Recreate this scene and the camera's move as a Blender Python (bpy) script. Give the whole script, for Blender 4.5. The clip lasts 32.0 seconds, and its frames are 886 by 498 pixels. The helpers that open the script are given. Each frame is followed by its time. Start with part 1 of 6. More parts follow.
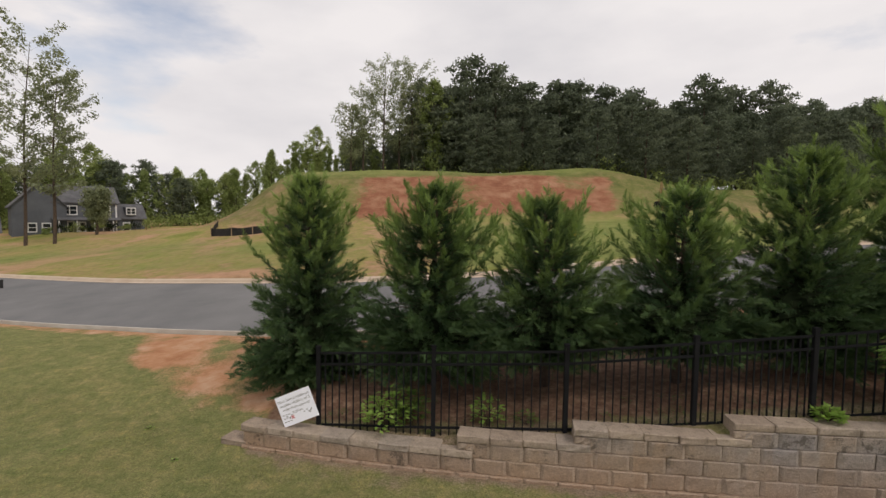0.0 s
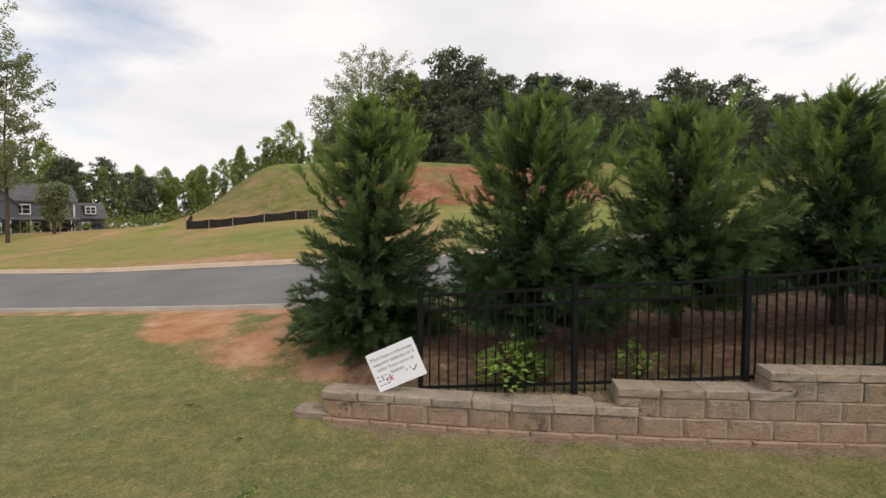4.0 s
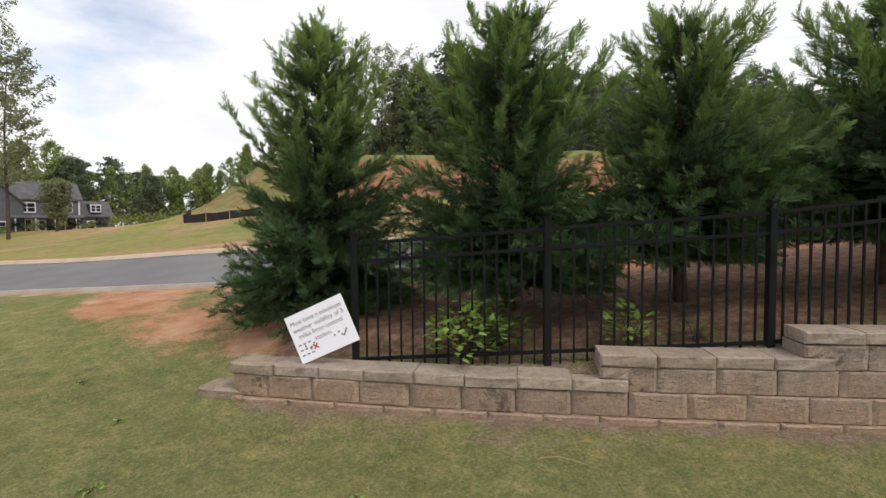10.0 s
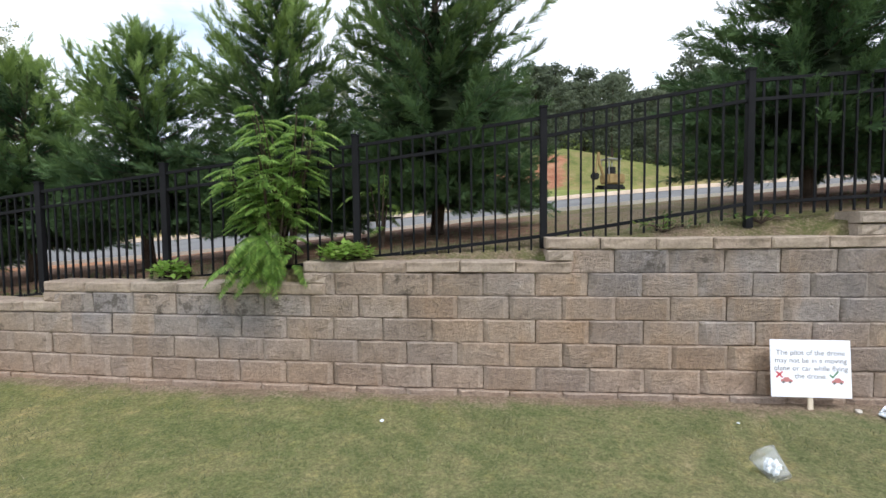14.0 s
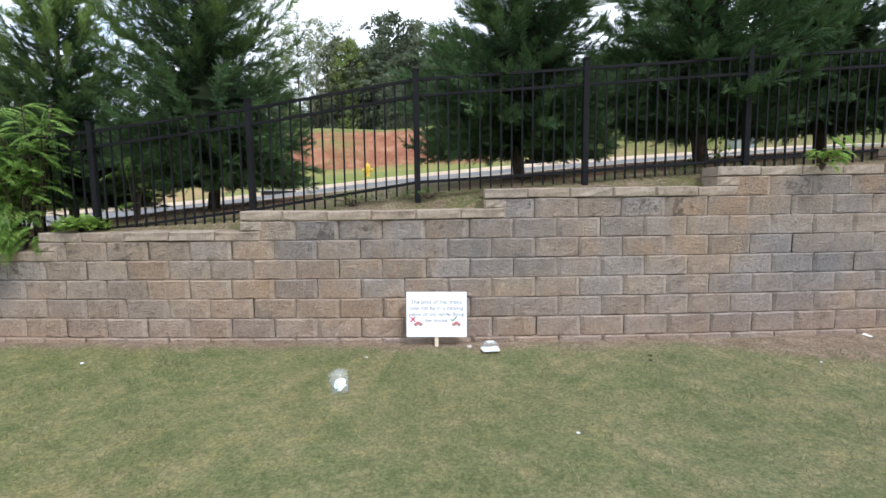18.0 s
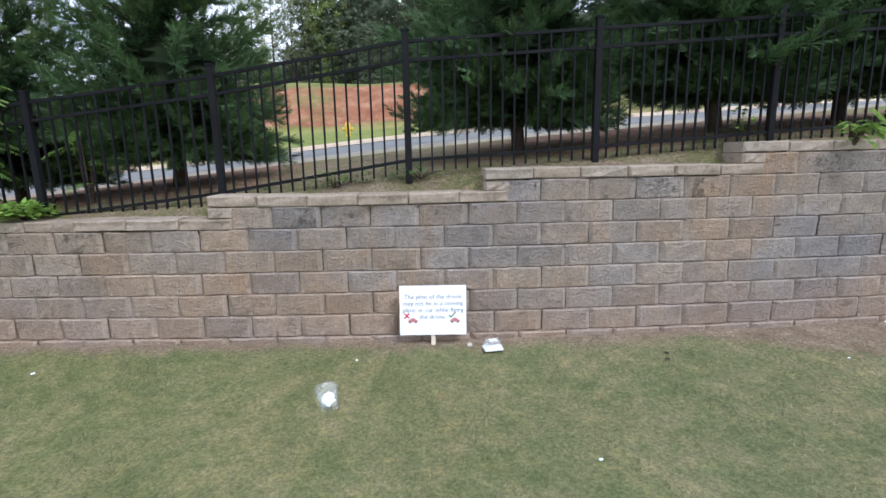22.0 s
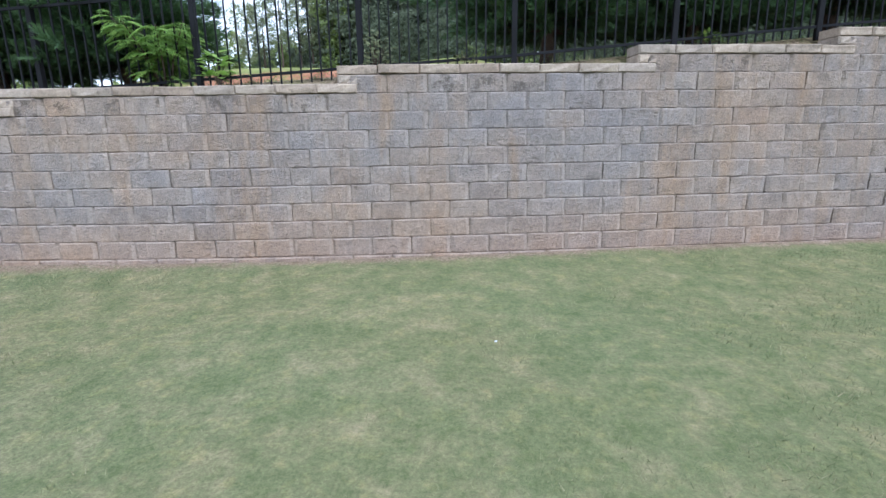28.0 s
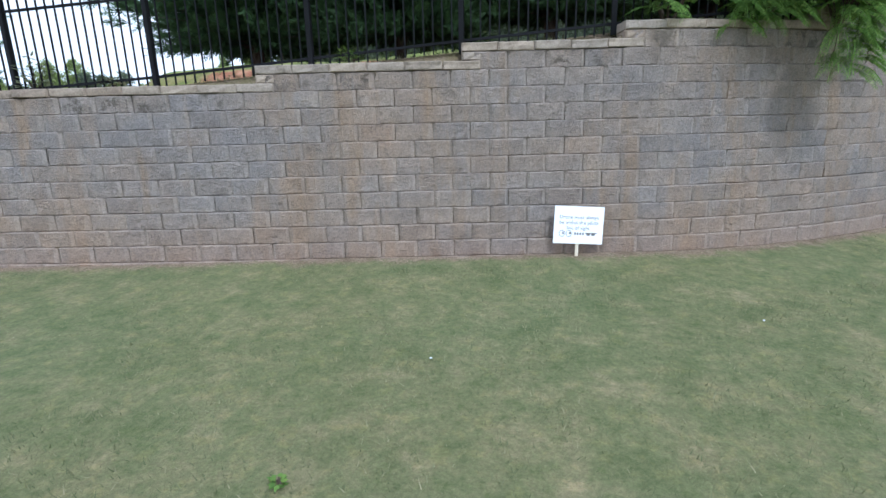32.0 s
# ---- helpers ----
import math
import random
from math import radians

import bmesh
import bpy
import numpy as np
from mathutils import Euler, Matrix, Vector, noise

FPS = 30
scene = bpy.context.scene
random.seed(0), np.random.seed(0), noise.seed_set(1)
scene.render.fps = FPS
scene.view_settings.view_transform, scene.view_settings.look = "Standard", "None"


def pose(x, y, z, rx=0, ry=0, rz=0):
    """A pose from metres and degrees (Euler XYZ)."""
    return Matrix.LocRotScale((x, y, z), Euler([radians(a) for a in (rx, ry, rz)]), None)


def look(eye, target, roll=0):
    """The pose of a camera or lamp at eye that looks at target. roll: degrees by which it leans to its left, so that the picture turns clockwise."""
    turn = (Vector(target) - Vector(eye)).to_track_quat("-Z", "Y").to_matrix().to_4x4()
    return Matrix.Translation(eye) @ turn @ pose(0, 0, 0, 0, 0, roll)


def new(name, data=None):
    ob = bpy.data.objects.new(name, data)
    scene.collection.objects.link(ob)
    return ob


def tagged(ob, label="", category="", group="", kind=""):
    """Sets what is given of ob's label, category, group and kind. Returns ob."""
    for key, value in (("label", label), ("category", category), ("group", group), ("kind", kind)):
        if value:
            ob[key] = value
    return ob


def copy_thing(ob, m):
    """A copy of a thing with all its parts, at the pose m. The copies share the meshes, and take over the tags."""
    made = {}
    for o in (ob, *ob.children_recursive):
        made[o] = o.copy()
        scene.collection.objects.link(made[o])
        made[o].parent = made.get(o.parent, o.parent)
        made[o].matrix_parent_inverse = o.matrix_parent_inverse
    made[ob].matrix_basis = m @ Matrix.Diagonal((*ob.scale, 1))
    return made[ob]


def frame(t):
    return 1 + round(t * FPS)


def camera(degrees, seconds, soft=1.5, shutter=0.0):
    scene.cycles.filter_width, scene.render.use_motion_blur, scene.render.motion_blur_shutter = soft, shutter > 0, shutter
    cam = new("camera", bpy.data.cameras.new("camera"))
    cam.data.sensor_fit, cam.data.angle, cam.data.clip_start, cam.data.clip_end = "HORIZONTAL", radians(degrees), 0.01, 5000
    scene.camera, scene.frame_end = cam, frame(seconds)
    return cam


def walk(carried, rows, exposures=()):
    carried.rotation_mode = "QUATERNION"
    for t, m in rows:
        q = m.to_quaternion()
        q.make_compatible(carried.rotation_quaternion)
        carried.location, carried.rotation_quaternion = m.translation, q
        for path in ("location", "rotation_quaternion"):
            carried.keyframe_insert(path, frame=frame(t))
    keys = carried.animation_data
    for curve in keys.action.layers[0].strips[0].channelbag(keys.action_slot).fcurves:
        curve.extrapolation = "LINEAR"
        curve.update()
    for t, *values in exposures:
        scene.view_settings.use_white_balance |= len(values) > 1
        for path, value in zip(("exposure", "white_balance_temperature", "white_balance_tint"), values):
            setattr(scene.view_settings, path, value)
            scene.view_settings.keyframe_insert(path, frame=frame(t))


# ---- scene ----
cam = camera(82.8, 32.0)
PATH = [
    (0.0, look((-10.475, -5.678, 3.466), (-10.429, 4.303, 2.856), 0.84)),
    (0.5, look((-10.812, -5.306, 3.491), (-10.222, 4.658, 2.891), 0.66)),
    (1.0, look((-11.509, -4.979, 3.517), (-10.709, 4.972, 2.930), 0.59)),
    (1.5, look((-12.392, -4.799, 3.404), (-11.534, 5.147, 2.818), 0.46)),
    (2.0, look((-12.888, -4.680, 3.091), (-12.057, 5.269, 2.525), 0.37)),
    (2.5, look((-12.820, -4.578, 2.780), (-12.000, 5.373, 2.233), 0.22)),
    (3.0, look((-12.441, -4.427, 2.568), (-11.659, 5.527, 2.019), 0.10)),
    (3.5, look((-12.385, -4.243, 2.374), (-11.651, 5.715, 1.825), -0.04)),
    (5.5, look((-12.893, -3.511, 1.932), (-12.278, 6.457, 1.419), -0.24)),
    (6.0, look((-12.943, -3.174, 1.437), (-12.371, 6.796, 0.921), -0.45)),
    (6.5, look((-12.921, -3.067, 1.128), (-12.332, 6.903, 0.635), -0.55)),
    (7.0, look((-12.867, -2.948, 1.204), (-12.302, 7.025, 0.719), -0.55)),
    (7.5, look((-12.832, -2.959, 1.305), (-12.285, 7.014, 0.810), -0.53)),
    (8.0, look((-12.828, -2.999, 1.391), (-12.290, 6.975, 0.899), -0.52)),
    (8.5, look((-12.839, -3.006, 1.471), (-12.304, 6.967, 0.968), -0.51)),
    (9.0, look((-12.837, -3.007, 1.520), (-12.297, 6.966, 1.012), -0.52)),
    (9.5, look((-12.468, -2.980, 1.577), (-11.955, 6.993, 1.051), -0.59)),
    (10.0, look((-11.682, -2.950, 1.592), (-11.215, 7.025, 1.072), -0.52)),
    (10.5, look((-10.633, -2.976, 1.560), (-10.139, 7.001, 1.099), -0.18)),
    (11.0, look((-9.333, -3.042, 1.473), (-9.129, 6.952, 1.167), -0.39)),
    (11.5, look((-8.257, -3.223, 1.417), (-8.053, 6.770, 1.104), -0.45)),
    (12.0, look((-7.228, -3.566, 1.417), (-7.053, 6.423, 0.969), -0.45)),
    (12.5, look((-6.030, -3.861, 1.459), (-6.047, 6.123, 0.880), -0.60)),
    (13.0, look((-4.685, -4.047, 1.470), (-4.828, 5.939, 0.949), -0.61)),
    (13.5, look((-3.392, -4.129, 1.482), (-3.885, 5.845, 0.962), -0.64)),
    (14.0, look((-2.371, -4.235, 1.473), (-2.952, 5.734, 0.934), -0.60)),
    (14.5, look((-1.367, -4.288, 1.457), (-2.040, 5.673, 0.895), -0.43)),
    (15.0, look((-0.575, -4.513, 1.447), (-1.196, 5.448, 0.819), -0.38)),
    (15.5, look((-0.008, -4.779, 1.443), (-0.611, 5.181, 0.776), -0.47)),
    (17.5, look((0.291, -5.046, 1.480), (0.311, 4.936, 0.877), -0.77)),
    (18.0, look((0.365, -5.091, 1.475), (0.448, 4.850, 0.394), -0.75)),
    (18.5, look((0.444, -5.106, 1.484), (0.562, 4.764, -0.114), -0.78)),
    (19.0, look((0.477, -5.036, 1.533), (0.685, 4.800, -0.257), -0.87)),
    (19.5, look((0.279, -4.930, 1.572), (0.617, 4.891, -0.283), -0.99)),
    (20.0, look((0.047, -4.866, 1.611), (0.452, 4.945, -0.279), -1.00)),
    (20.5, look((0.132, -4.773, 1.635), (0.568, 5.033, -0.278), -1.04)),
    (21.0, look((0.220, -4.581, 1.676), (0.666, 5.224, -0.238), -1.04)),
    (21.5, look((0.264, -4.517, 1.702), (0.692, 5.285, -0.231), -1.05)),
    (22.0, look((0.249, -4.506, 1.711), (0.662, 5.294, -0.236), -1.09)),
    (22.5, look((0.231, -4.487, 1.693), (0.625, 5.314, -0.253), -1.04)),
    (23.0, look((0.363, -4.538, 1.673), (0.817, 5.250, -0.321), -1.01)),
    (23.5, look((0.999, -4.600, 1.645), (1.322, 5.178, -0.425), -1.06)),
    (24.0, look((2.095, -4.557, 1.603), (2.317, 5.220, -0.482), -1.28)),
    (24.5, look((3.455, -4.473, 1.534), (3.539, 5.320, -0.486), -1.55)),
    (25.0, look((4.729, -4.406, 1.498), (4.630, 5.390, -0.513), -1.77)),
    (25.5, look((5.761, -4.559, 1.444), (5.597, 5.226, -0.612), -1.74)),
    (26.0, look((6.746, -4.794, 1.404), (6.499, 4.973, -0.728), -1.72)),
    (26.5, look((7.859, -4.971, 1.377), (7.429, 4.787, -0.767), -1.53)),
    (28.5, look((11.773, -5.028, 1.356), (10.603, 4.650, -0.870), -0.73)),
    (29.0, look((12.385, -4.977, 1.373), (11.116, 4.694, -0.832), -0.60)),
    (29.5, look((12.910, -4.935, 1.395), (11.602, 4.736, -0.784), -0.60)),
    (30.0, look((13.477, -4.900, 1.492), (12.071, 4.757, -0.694), -0.72)),
    (30.5, look((14.144, -4.829, 1.546), (12.625, 4.797, -0.696), -0.89)),
    (31.0, look((14.961, -4.706, 1.597), (13.312, 4.873, -0.753), -1.04)),
    (31.5, look((15.697, -4.514, 1.616), (13.919, 5.032, -0.772), -1.27)),
    (32.0, look((16.036, -4.457, 1.602), (14.118, 5.059, -0.799), -1.39)),
]
walk(cam, PATH, [(0.0, -0.24, 6900, 14), (6.0, 0.10, 6850, 12), (9.5, 0.14, 6650, 12), (13.0, 0.60, 6100, 10), (15.5, 0.72, 5820, 9), (19.0, 0.76, 5750, 9), (23.0, 0.66, 5400, 10), (25.0, 0.60, 5270, 10), (26.0, 0.88, 5200, 10), (29.0, 1.03, 5150, 8), (32.0, 0.66, 5150, 6)])

# ---- world and sun ----
SUN_ELEV, SUN_ROT = radians(52), radians(140)
world = bpy.data.worlds.new("sky")
scene.world = world
world.use_nodes = True
wt = world.node_tree
wt.nodes.clear()


def wnode(kind, **kw):
    n = wt.nodes.new(kind)
    for key, value in kw.items():
        n.inputs[key].default_value = value
    return n


w_out = wt.nodes.new("ShaderNodeOutputWorld")
w_bg = wt.nodes.new("ShaderNodeBackground")
w_bg.inputs["Strength"].default_value = 1.0
w_sky = wt.nodes.new("ShaderNodeTexSky")
w_sky.sky_type, w_sky.sun_disc = "NISHITA", False
w_sky.sun_elevation, w_sky.sun_rotation = SUN_ELEV, SUN_ROT
w_scale = wt.nodes.new("ShaderNodeVectorMath")
w_scale.operation = "SCALE"
w_scale.inputs["Scale"].default_value = 0.15
wt.links.new(w_sky.outputs["Color"], w_scale.inputs[0])
w_co = wt.nodes.new("ShaderNodeTexCoord")
w_map = wt.nodes.new("ShaderNodeMapping")
w_map.inputs["Scale"].default_value = (1.0, 1.0, 2.6)
wt.links.new(w_co.outputs["Generated"], w_map.inputs["Vector"])
w_noise = wnode("ShaderNodeTexNoise", Scale=2.2, Detail=7.0, Roughness=0.55)
wt.links.new(w_map.outputs["Vector"], w_noise.inputs["Vector"])
w_ramp = wt.nodes.new("ShaderNodeValToRGB")
w_ramp.color_ramp.elements[0].position, w_ramp.color_ramp.elements[1].position = 0.20, 0.44
# the cloud thins to a light blue opening in the north-west
w_dot = wt.nodes.new("ShaderNodeVectorMath")
w_dot.operation = "DOT_PRODUCT"
w_dot.inputs[1].default_value = Vector((-0.50, 0.81, 0.29)).normalized()
wt.links.new(w_co.outputs["Generated"], w_dot.inputs[0])
w_open = wt.nodes.new("ShaderNodeMapRange")
for key, value in (("From Min", 0.975), ("From Max", 1.0), ("To Min", 0.12), ("To Max", -0.11)):
    w_open.inputs[key].default_value = value
wt.links.new(w_dot.outputs["Value"], w_open.inputs["Value"])
w_sum = wt.nodes.new("ShaderNodeMath")
wt.links.new(w_noise.outputs["Fac"], w_sum.inputs[0])
wt.links.new(w_open.outputs["Result"], w_sum.inputs[1])
wt.links.new(w_sum.outputs["Value"], w_ramp.inputs["Fac"])
w_noise2 = wnode("ShaderNodeTexNoise", Scale=3.1, Detail=5.0)
wt.links.new(w_map.outputs["Vector"], w_noise2.inputs["Vector"])
w_cloud = wt.nodes.new("ShaderNodeValToRGB")
w_cloud.color_ramp.elements[0].position, w_cloud.color_ramp.elements[0].color = 0.30, (0.80, 0.82, 0.87, 1)
w_cloud.color_ramp.elements[1].position, w_cloud.color_ramp.elements[1].color = 0.62, (0.98, 0.99, 1.02, 1)
wt.links.new(w_noise2.outputs["Fac"], w_cloud.inputs["Fac"])
w_mix = wt.nodes.new("ShaderNodeMix")
w_mix.data_type = "RGBA"
wt.links.new(w_ramp.outputs["Color"], w_mix.inputs["Factor"])
wt.links.new(w_scale.outputs["Vector"], w_mix.inputs["A"])
wt.links.new(w_cloud.outputs["Color"], w_mix.inputs["B"])
wt.links.new(w_mix.outputs["Result"], w_bg.inputs["Color"])
wt.links.new(w_bg.outputs["Background"], w_out.inputs["Surface"])
sun = new("sun", bpy.data.lights.new("sun", "SUN"))
sun.data.energy, sun.data.angle, sun.data.color = 1.45, radians(14), (1.0, 0.95, 0.88)
# towards the sun: rotation runs clockwise from +y
sun_way = Vector((math.sin(SUN_ROT) * math.cos(SUN_ELEV), math.cos(SUN_ROT) * math.cos(SUN_ELEV), math.sin(SUN_ELEV)))
sun.matrix_basis = look(sun_way * 60, (0, 0, 0))


# ---- helpers for materials ----
def mat(name, rough=0.8, metal=0.0, spec=0.3):
    m = bpy.data.materials.new(name)
    m.use_nodes = True
    t = m.node_tree
    b = t.nodes["Principled BSDF"]
    b.inputs["Roughness"].default_value, b.inputs["Metallic"].default_value = rough, metal
    b.inputs["Specular IOR Level"].default_value = spec
    return m, t, b


def nd(t, kind, **kw):
    n = t.nodes.new(kind)
    for key, value in kw.items():
        n.inputs[key.replace("_", " ")].default_value = value
    return n


def world_noise(t, scale, detail=4.0, rough=0.6, stretch=None):
    g = t.nodes.new("ShaderNodeNewGeometry")
    n = nd(t, "ShaderNodeTexNoise", Scale=scale, Detail=detail, Roughness=rough)
    src = g.outputs["Position"]
    if stretch:
        mp = t.nodes.new("ShaderNodeMapping")
        mp.inputs["Scale"].default_value = stretch
        t.links.new(src, mp.inputs["Vector"])
        src = mp.outputs["Vector"]
    t.links.new(src, n.inputs["Vector"])
    return n.outputs["Fac"]


def ramp(t, fac, stops):
    r = t.nodes.new("ShaderNodeValToRGB")
    e = r.color_ramp.elements
    while len(e) < len(stops):
        e.new(0.5)
    for el, (p, c) in zip(e, stops):
        el.position, el.color = p, (c if len(c) == 4 else (*c, 1))
    t.links.new(fac, r.inputs["Fac"])
    return r.outputs["Color"]


def mixc(t, fac, a, b, blend="MIX"):
    n = t.nodes.new("ShaderNodeMix")
    n.data_type, n.blend_type = "RGBA", blend
    for key, v in (("Factor", fac), ("A", a), ("B", b)):
        if isinstance(v, (int, float)):
            n.inputs[key].default_value = v
        elif isinstance(v, tuple):
            n.inputs[key].default_value = v if len(v) == 4 else (*v, 1)
        else:
            t.links.new(v, n.inputs[key])
    return n.outputs["Result"]


def math_node(t, op, a, b=None):
    n = t.nodes.new("ShaderNodeMath")
    n.operation = op
    for i, v in enumerate((a, b)):
        if v is None:
            continue
        if isinstance(v, (int, float)):
            n.inputs[i].default_value = v
        else:
            t.links.new(v, n.inputs[i])
    return n.outputs[0]


def bump(t, b, height, strength=0.3, distance=0.02):
    n = nd(t, "ShaderNodeBump", Strength=strength, Distance=distance)
    t.links.new(height, n.inputs["Height"])
    t.links.new(n.outputs["Normal"], b.inputs["Normal"])


def two_tone(name, dark, light, scale=6.0, rough=0.8, metal=0.0, bump_by=0.2, fine=60.0, spec=0.3):
    """A plain surface with stains at one scale and grain at another."""
    m, t, b = mat(name, rough, metal, spec)
    c = ramp(t, world_noise(t, scale), [(0.3, dark), (0.7, light)])
    g = world_noise(t, fine, 3.0)
    c = mixc(t, 0.25, c, ramp(t, g, [(0.3, (0.35, 0.35, 0.35)), (0.7, (0.65, 0.65, 0.65))]), "OVERLAY")
    t.links.new(c, b.inputs["Base Color"])
    if bump_by:
        bump(t, b, g, bump_by, 0.01)
    return m


def foliage(name, dark, light, tip=None, rough=0.65, trans=0.25, fresh_lit=None):
    m, t, b = mat(name, rough, 0.0, 0.25)
    g = t.nodes.new("ShaderNodeNewGeometry")
    o = t.nodes.new("ShaderNodeObjectInfo")
    c = ramp(t, g.outputs["Random Per Island"], [(0.0, dark), (0.75, light), (1.0, tip or light)])
    # the attribute holds new growth at tips plus light painted on the upper crown
    if fresh_lit:
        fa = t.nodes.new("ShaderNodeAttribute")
        fa.attribute_name = "fresh_lit"
        c = mixc(t, math_node(t, "MULTIPLY", fa.outputs["Fac"], 0.85), c, fresh_lit)
    n = world_noise(t, 1.3, 3.0)
    c = mixc(t, 0.5, c, ramp(t, n, [(0.3, (0.3, 0.3, 0.3)), (0.7, (0.7, 0.7, 0.7))]), "OVERLAY")
    c = mixc(t, 0.35, c, ramp(t, o.outputs["Random"], [(0.0, (0.36, 0.42, 0.36)), (1.0, (0.62, 0.60, 0.52))]), "OVERLAY")
    t.links.new(c, b.inputs["Base Color"])
    tr = t.nodes.new("ShaderNodeBsdfTranslucent")
    t.links.new(c, tr.inputs["Color"])
    mx = t.nodes.new("ShaderNodeMixShader")
    mx.inputs["Fac"].default_value = trans
    out = t.nodes["Material Output"]
    t.links.new(b.outputs["BSDF"], mx.inputs[1])
    t.links.new(tr.outputs["BSDF"], mx.inputs[2])
    t.links.new(mx.outputs["Shader"], out.inputs["Surface"])
    return m


# ---- materials ----
def wall_block_material(name, pale=0.0, stained=False):
    m, t, b = mat(name, 0.92, 0.0, 0.2)
    o = t.nodes.new("ShaderNodeObjectInfo")
    g = t.nodes.new("ShaderNodeNewGeometry")
    r1 = math_node(t, "FRACT", math_node(t, "ADD", o.outputs["Random"], g.outputs["Random Per Island"]))
    # pallets of like colour were laid together: long runs of tan, grey and blue-grey, with odd blocks between
    run_of = world_noise(t, 0.42, 3.0, 0.55, (1.0, 1.0, 2.1))
    hue = math_node(t, "ADD", math_node(t, "MULTIPLY", math_node(t, "SUBTRACT", run_of, 0.5), 1.9), math_node(t, "ADD", math_node(t, "MULTIPLY", r1, 0.40), 0.26))
    base = ramp(t, hue, [(0.0, (0.388, 0.285, 0.207)), (0.22, (0.364, 0.290, 0.229)), (0.45, (0.340, 0.285, 0.246)), (0.62, (0.322, 0.284, 0.260)), (0.80, (0.302, 0.277, 0.268)), (1.0, (0.280, 0.263, 0.268))])
    lum = ramp(t, math_node(t, "FRACT", math_node(t, "MULTIPLY", r1, 7.31)), [(0.0, (0.43, 0.43, 0.43)), (0.5, (0.5, 0.5, 0.5)), (1.0, (0.57, 0.565, 0.555))])
    base = mixc(t, 1.0, base, lum, "OVERLAY")
    # the eastern batch of blocks is more even in colour
    sp = t.nodes.new("ShaderNodeSeparateXYZ")
    t.links.new(g.outputs["Position"], sp.inputs[0])
    batch = nd(t, "ShaderNodeMapRange")
    t.links.new(sp.outputs["X"], batch.inputs["Value"])
    for key, v in (("From Min", 1.5), ("From Max", 9.0), ("To Min", 0.0), ("To Max", 0.42)):
        batch.inputs[key].default_value = v
    base = mixc(t, batch.outputs["Result"], base, (0.292, 0.252, 0.229))
    big = world_noise(t, 0.75, 5.0, 0.65)
    base = mixc(t, 0.35, base, ramp(t, big, [(0.33, (0.56, 0.47, 0.38)), (0.5, (0.5, 0.5, 0.5)), (0.68, (0.47, 0.468, 0.472))]), "OVERLAY")
    # mineral streaks that run down over several courses, and cloudy patches inside each block
    run = world_noise(t, 2.1, 4.0, 0.6, (1.0, 1.0, 0.22))
    base = mixc(t, 0.5, base, ramp(t, run, [(0.36, (0.55, 0.475, 0.395)), (0.46, (0.5, 0.5, 0.5)), (0.60, (0.46, 0.455, 0.46))]), "OVERLAY")
    rust = ramp(t, world_noise(t, 1.5, 5.0, 0.65, (1.0, 1.0, 0.10)), [(0.54, (0, 0, 0)), (0.66, (1, 1, 1))])
    base = mixc(t, math_node(t, "MULTIPLY", rust, math_node(t, "MULTIPLY", batch.outputs["Result"], 1.9)), base, (0.335, 0.238, 0.160))
    blot = world_noise(t, 6.5, 6.0, 0.7)
    base = mixc(t, 0.5, base, ramp(t, blot, [(0.34, (0.38, 0.38, 0.39)), (0.5, (0.5, 0.5, 0.5)), (0.66, (0.63, 0.60, 0.56))]), "OVERLAY")
    # red clay splashed up from the soil along the foot of the wall
    low = nd(t, "ShaderNodeMapRange")
    t.links.new(math_node(t, "ADD", sp.outputs["Z"], math_node(t, "MULTIPLY", world_noise(t, 1.6, 4.0), 0.5)), low.inputs["Value"])
    for key, v in (("From Min", 0.2), ("From Max", 0.85), ("To Min", 0.78), ("To Max", 0.0)):
        low.inputs[key].default_value = v
    west = nd(t, "ShaderNodeMapRange")
    t.links.new(sp.outputs["X"], west.inputs["Value"])
    for key, v in (("From Min", -9.0), ("From Max", -2.0), ("To Min", 1.0), ("To Max", 0.45)):
        west.inputs[key].default_value = v
    base = mixc(t, math_node(t, "MULTIPLY", low.outputs["Result"], west.outputs["Result"]), base, (0.45, 0.285, 0.18))
    base = mixc(t, math_node(t, "MULTIPLY", math_node(t, "SUBTRACT", west.outputs["Result"], 0.45), 0.35), base, (0.40, 0.33, 0.245))
    if pale:
        base = mixc(t, pale, base, (0.46, 0.405, 0.35))
    wrinkle = world_noise(t, 26.0, 6.0, 0.72, (1.0, 1.0, 1.7))
    base = mixc(t, 0.30 * (1 - pale), base, ramp(t, wrinkle, [(0.34, (0.26, 0.25, 0.25)), (0.5, (0.5, 0.5, 0.5)), (0.64, (0.76, 0.75, 0.73))]), "OVERLAY")
    grain = world_noise(t, 55.0, 5.0, 0.7)
    base = mixc(t, 0.38, base, ramp(t, grain, [(0.3, (0.22, 0.22, 0.23)), (0.7, (0.78, 0.77, 0.74))]), "OVERLAY")
    pits = ramp(t, world_noise(t, 17.0, 5.0, 0.65, (1.0, 1.0, 1.9)), [(0.36, (1, 1, 1)), (0.47, (0, 0, 0))])
    base = mixc(t, math_node(t, "MULTIPLY", pits, 0.24 * (1 - 1.6 * pale)), base, (0.15, 0.125, 0.105))
    stain = ramp(t, world_noise(t, 2.7, 6.0, 0.75), [(0.58, (0, 0, 0)), (0.72, (1, 1, 1))])
    base = mixc(t, math_node(t, "MULTIPLY", stain, 0.45), base, (0.10, 0.085, 0.07))
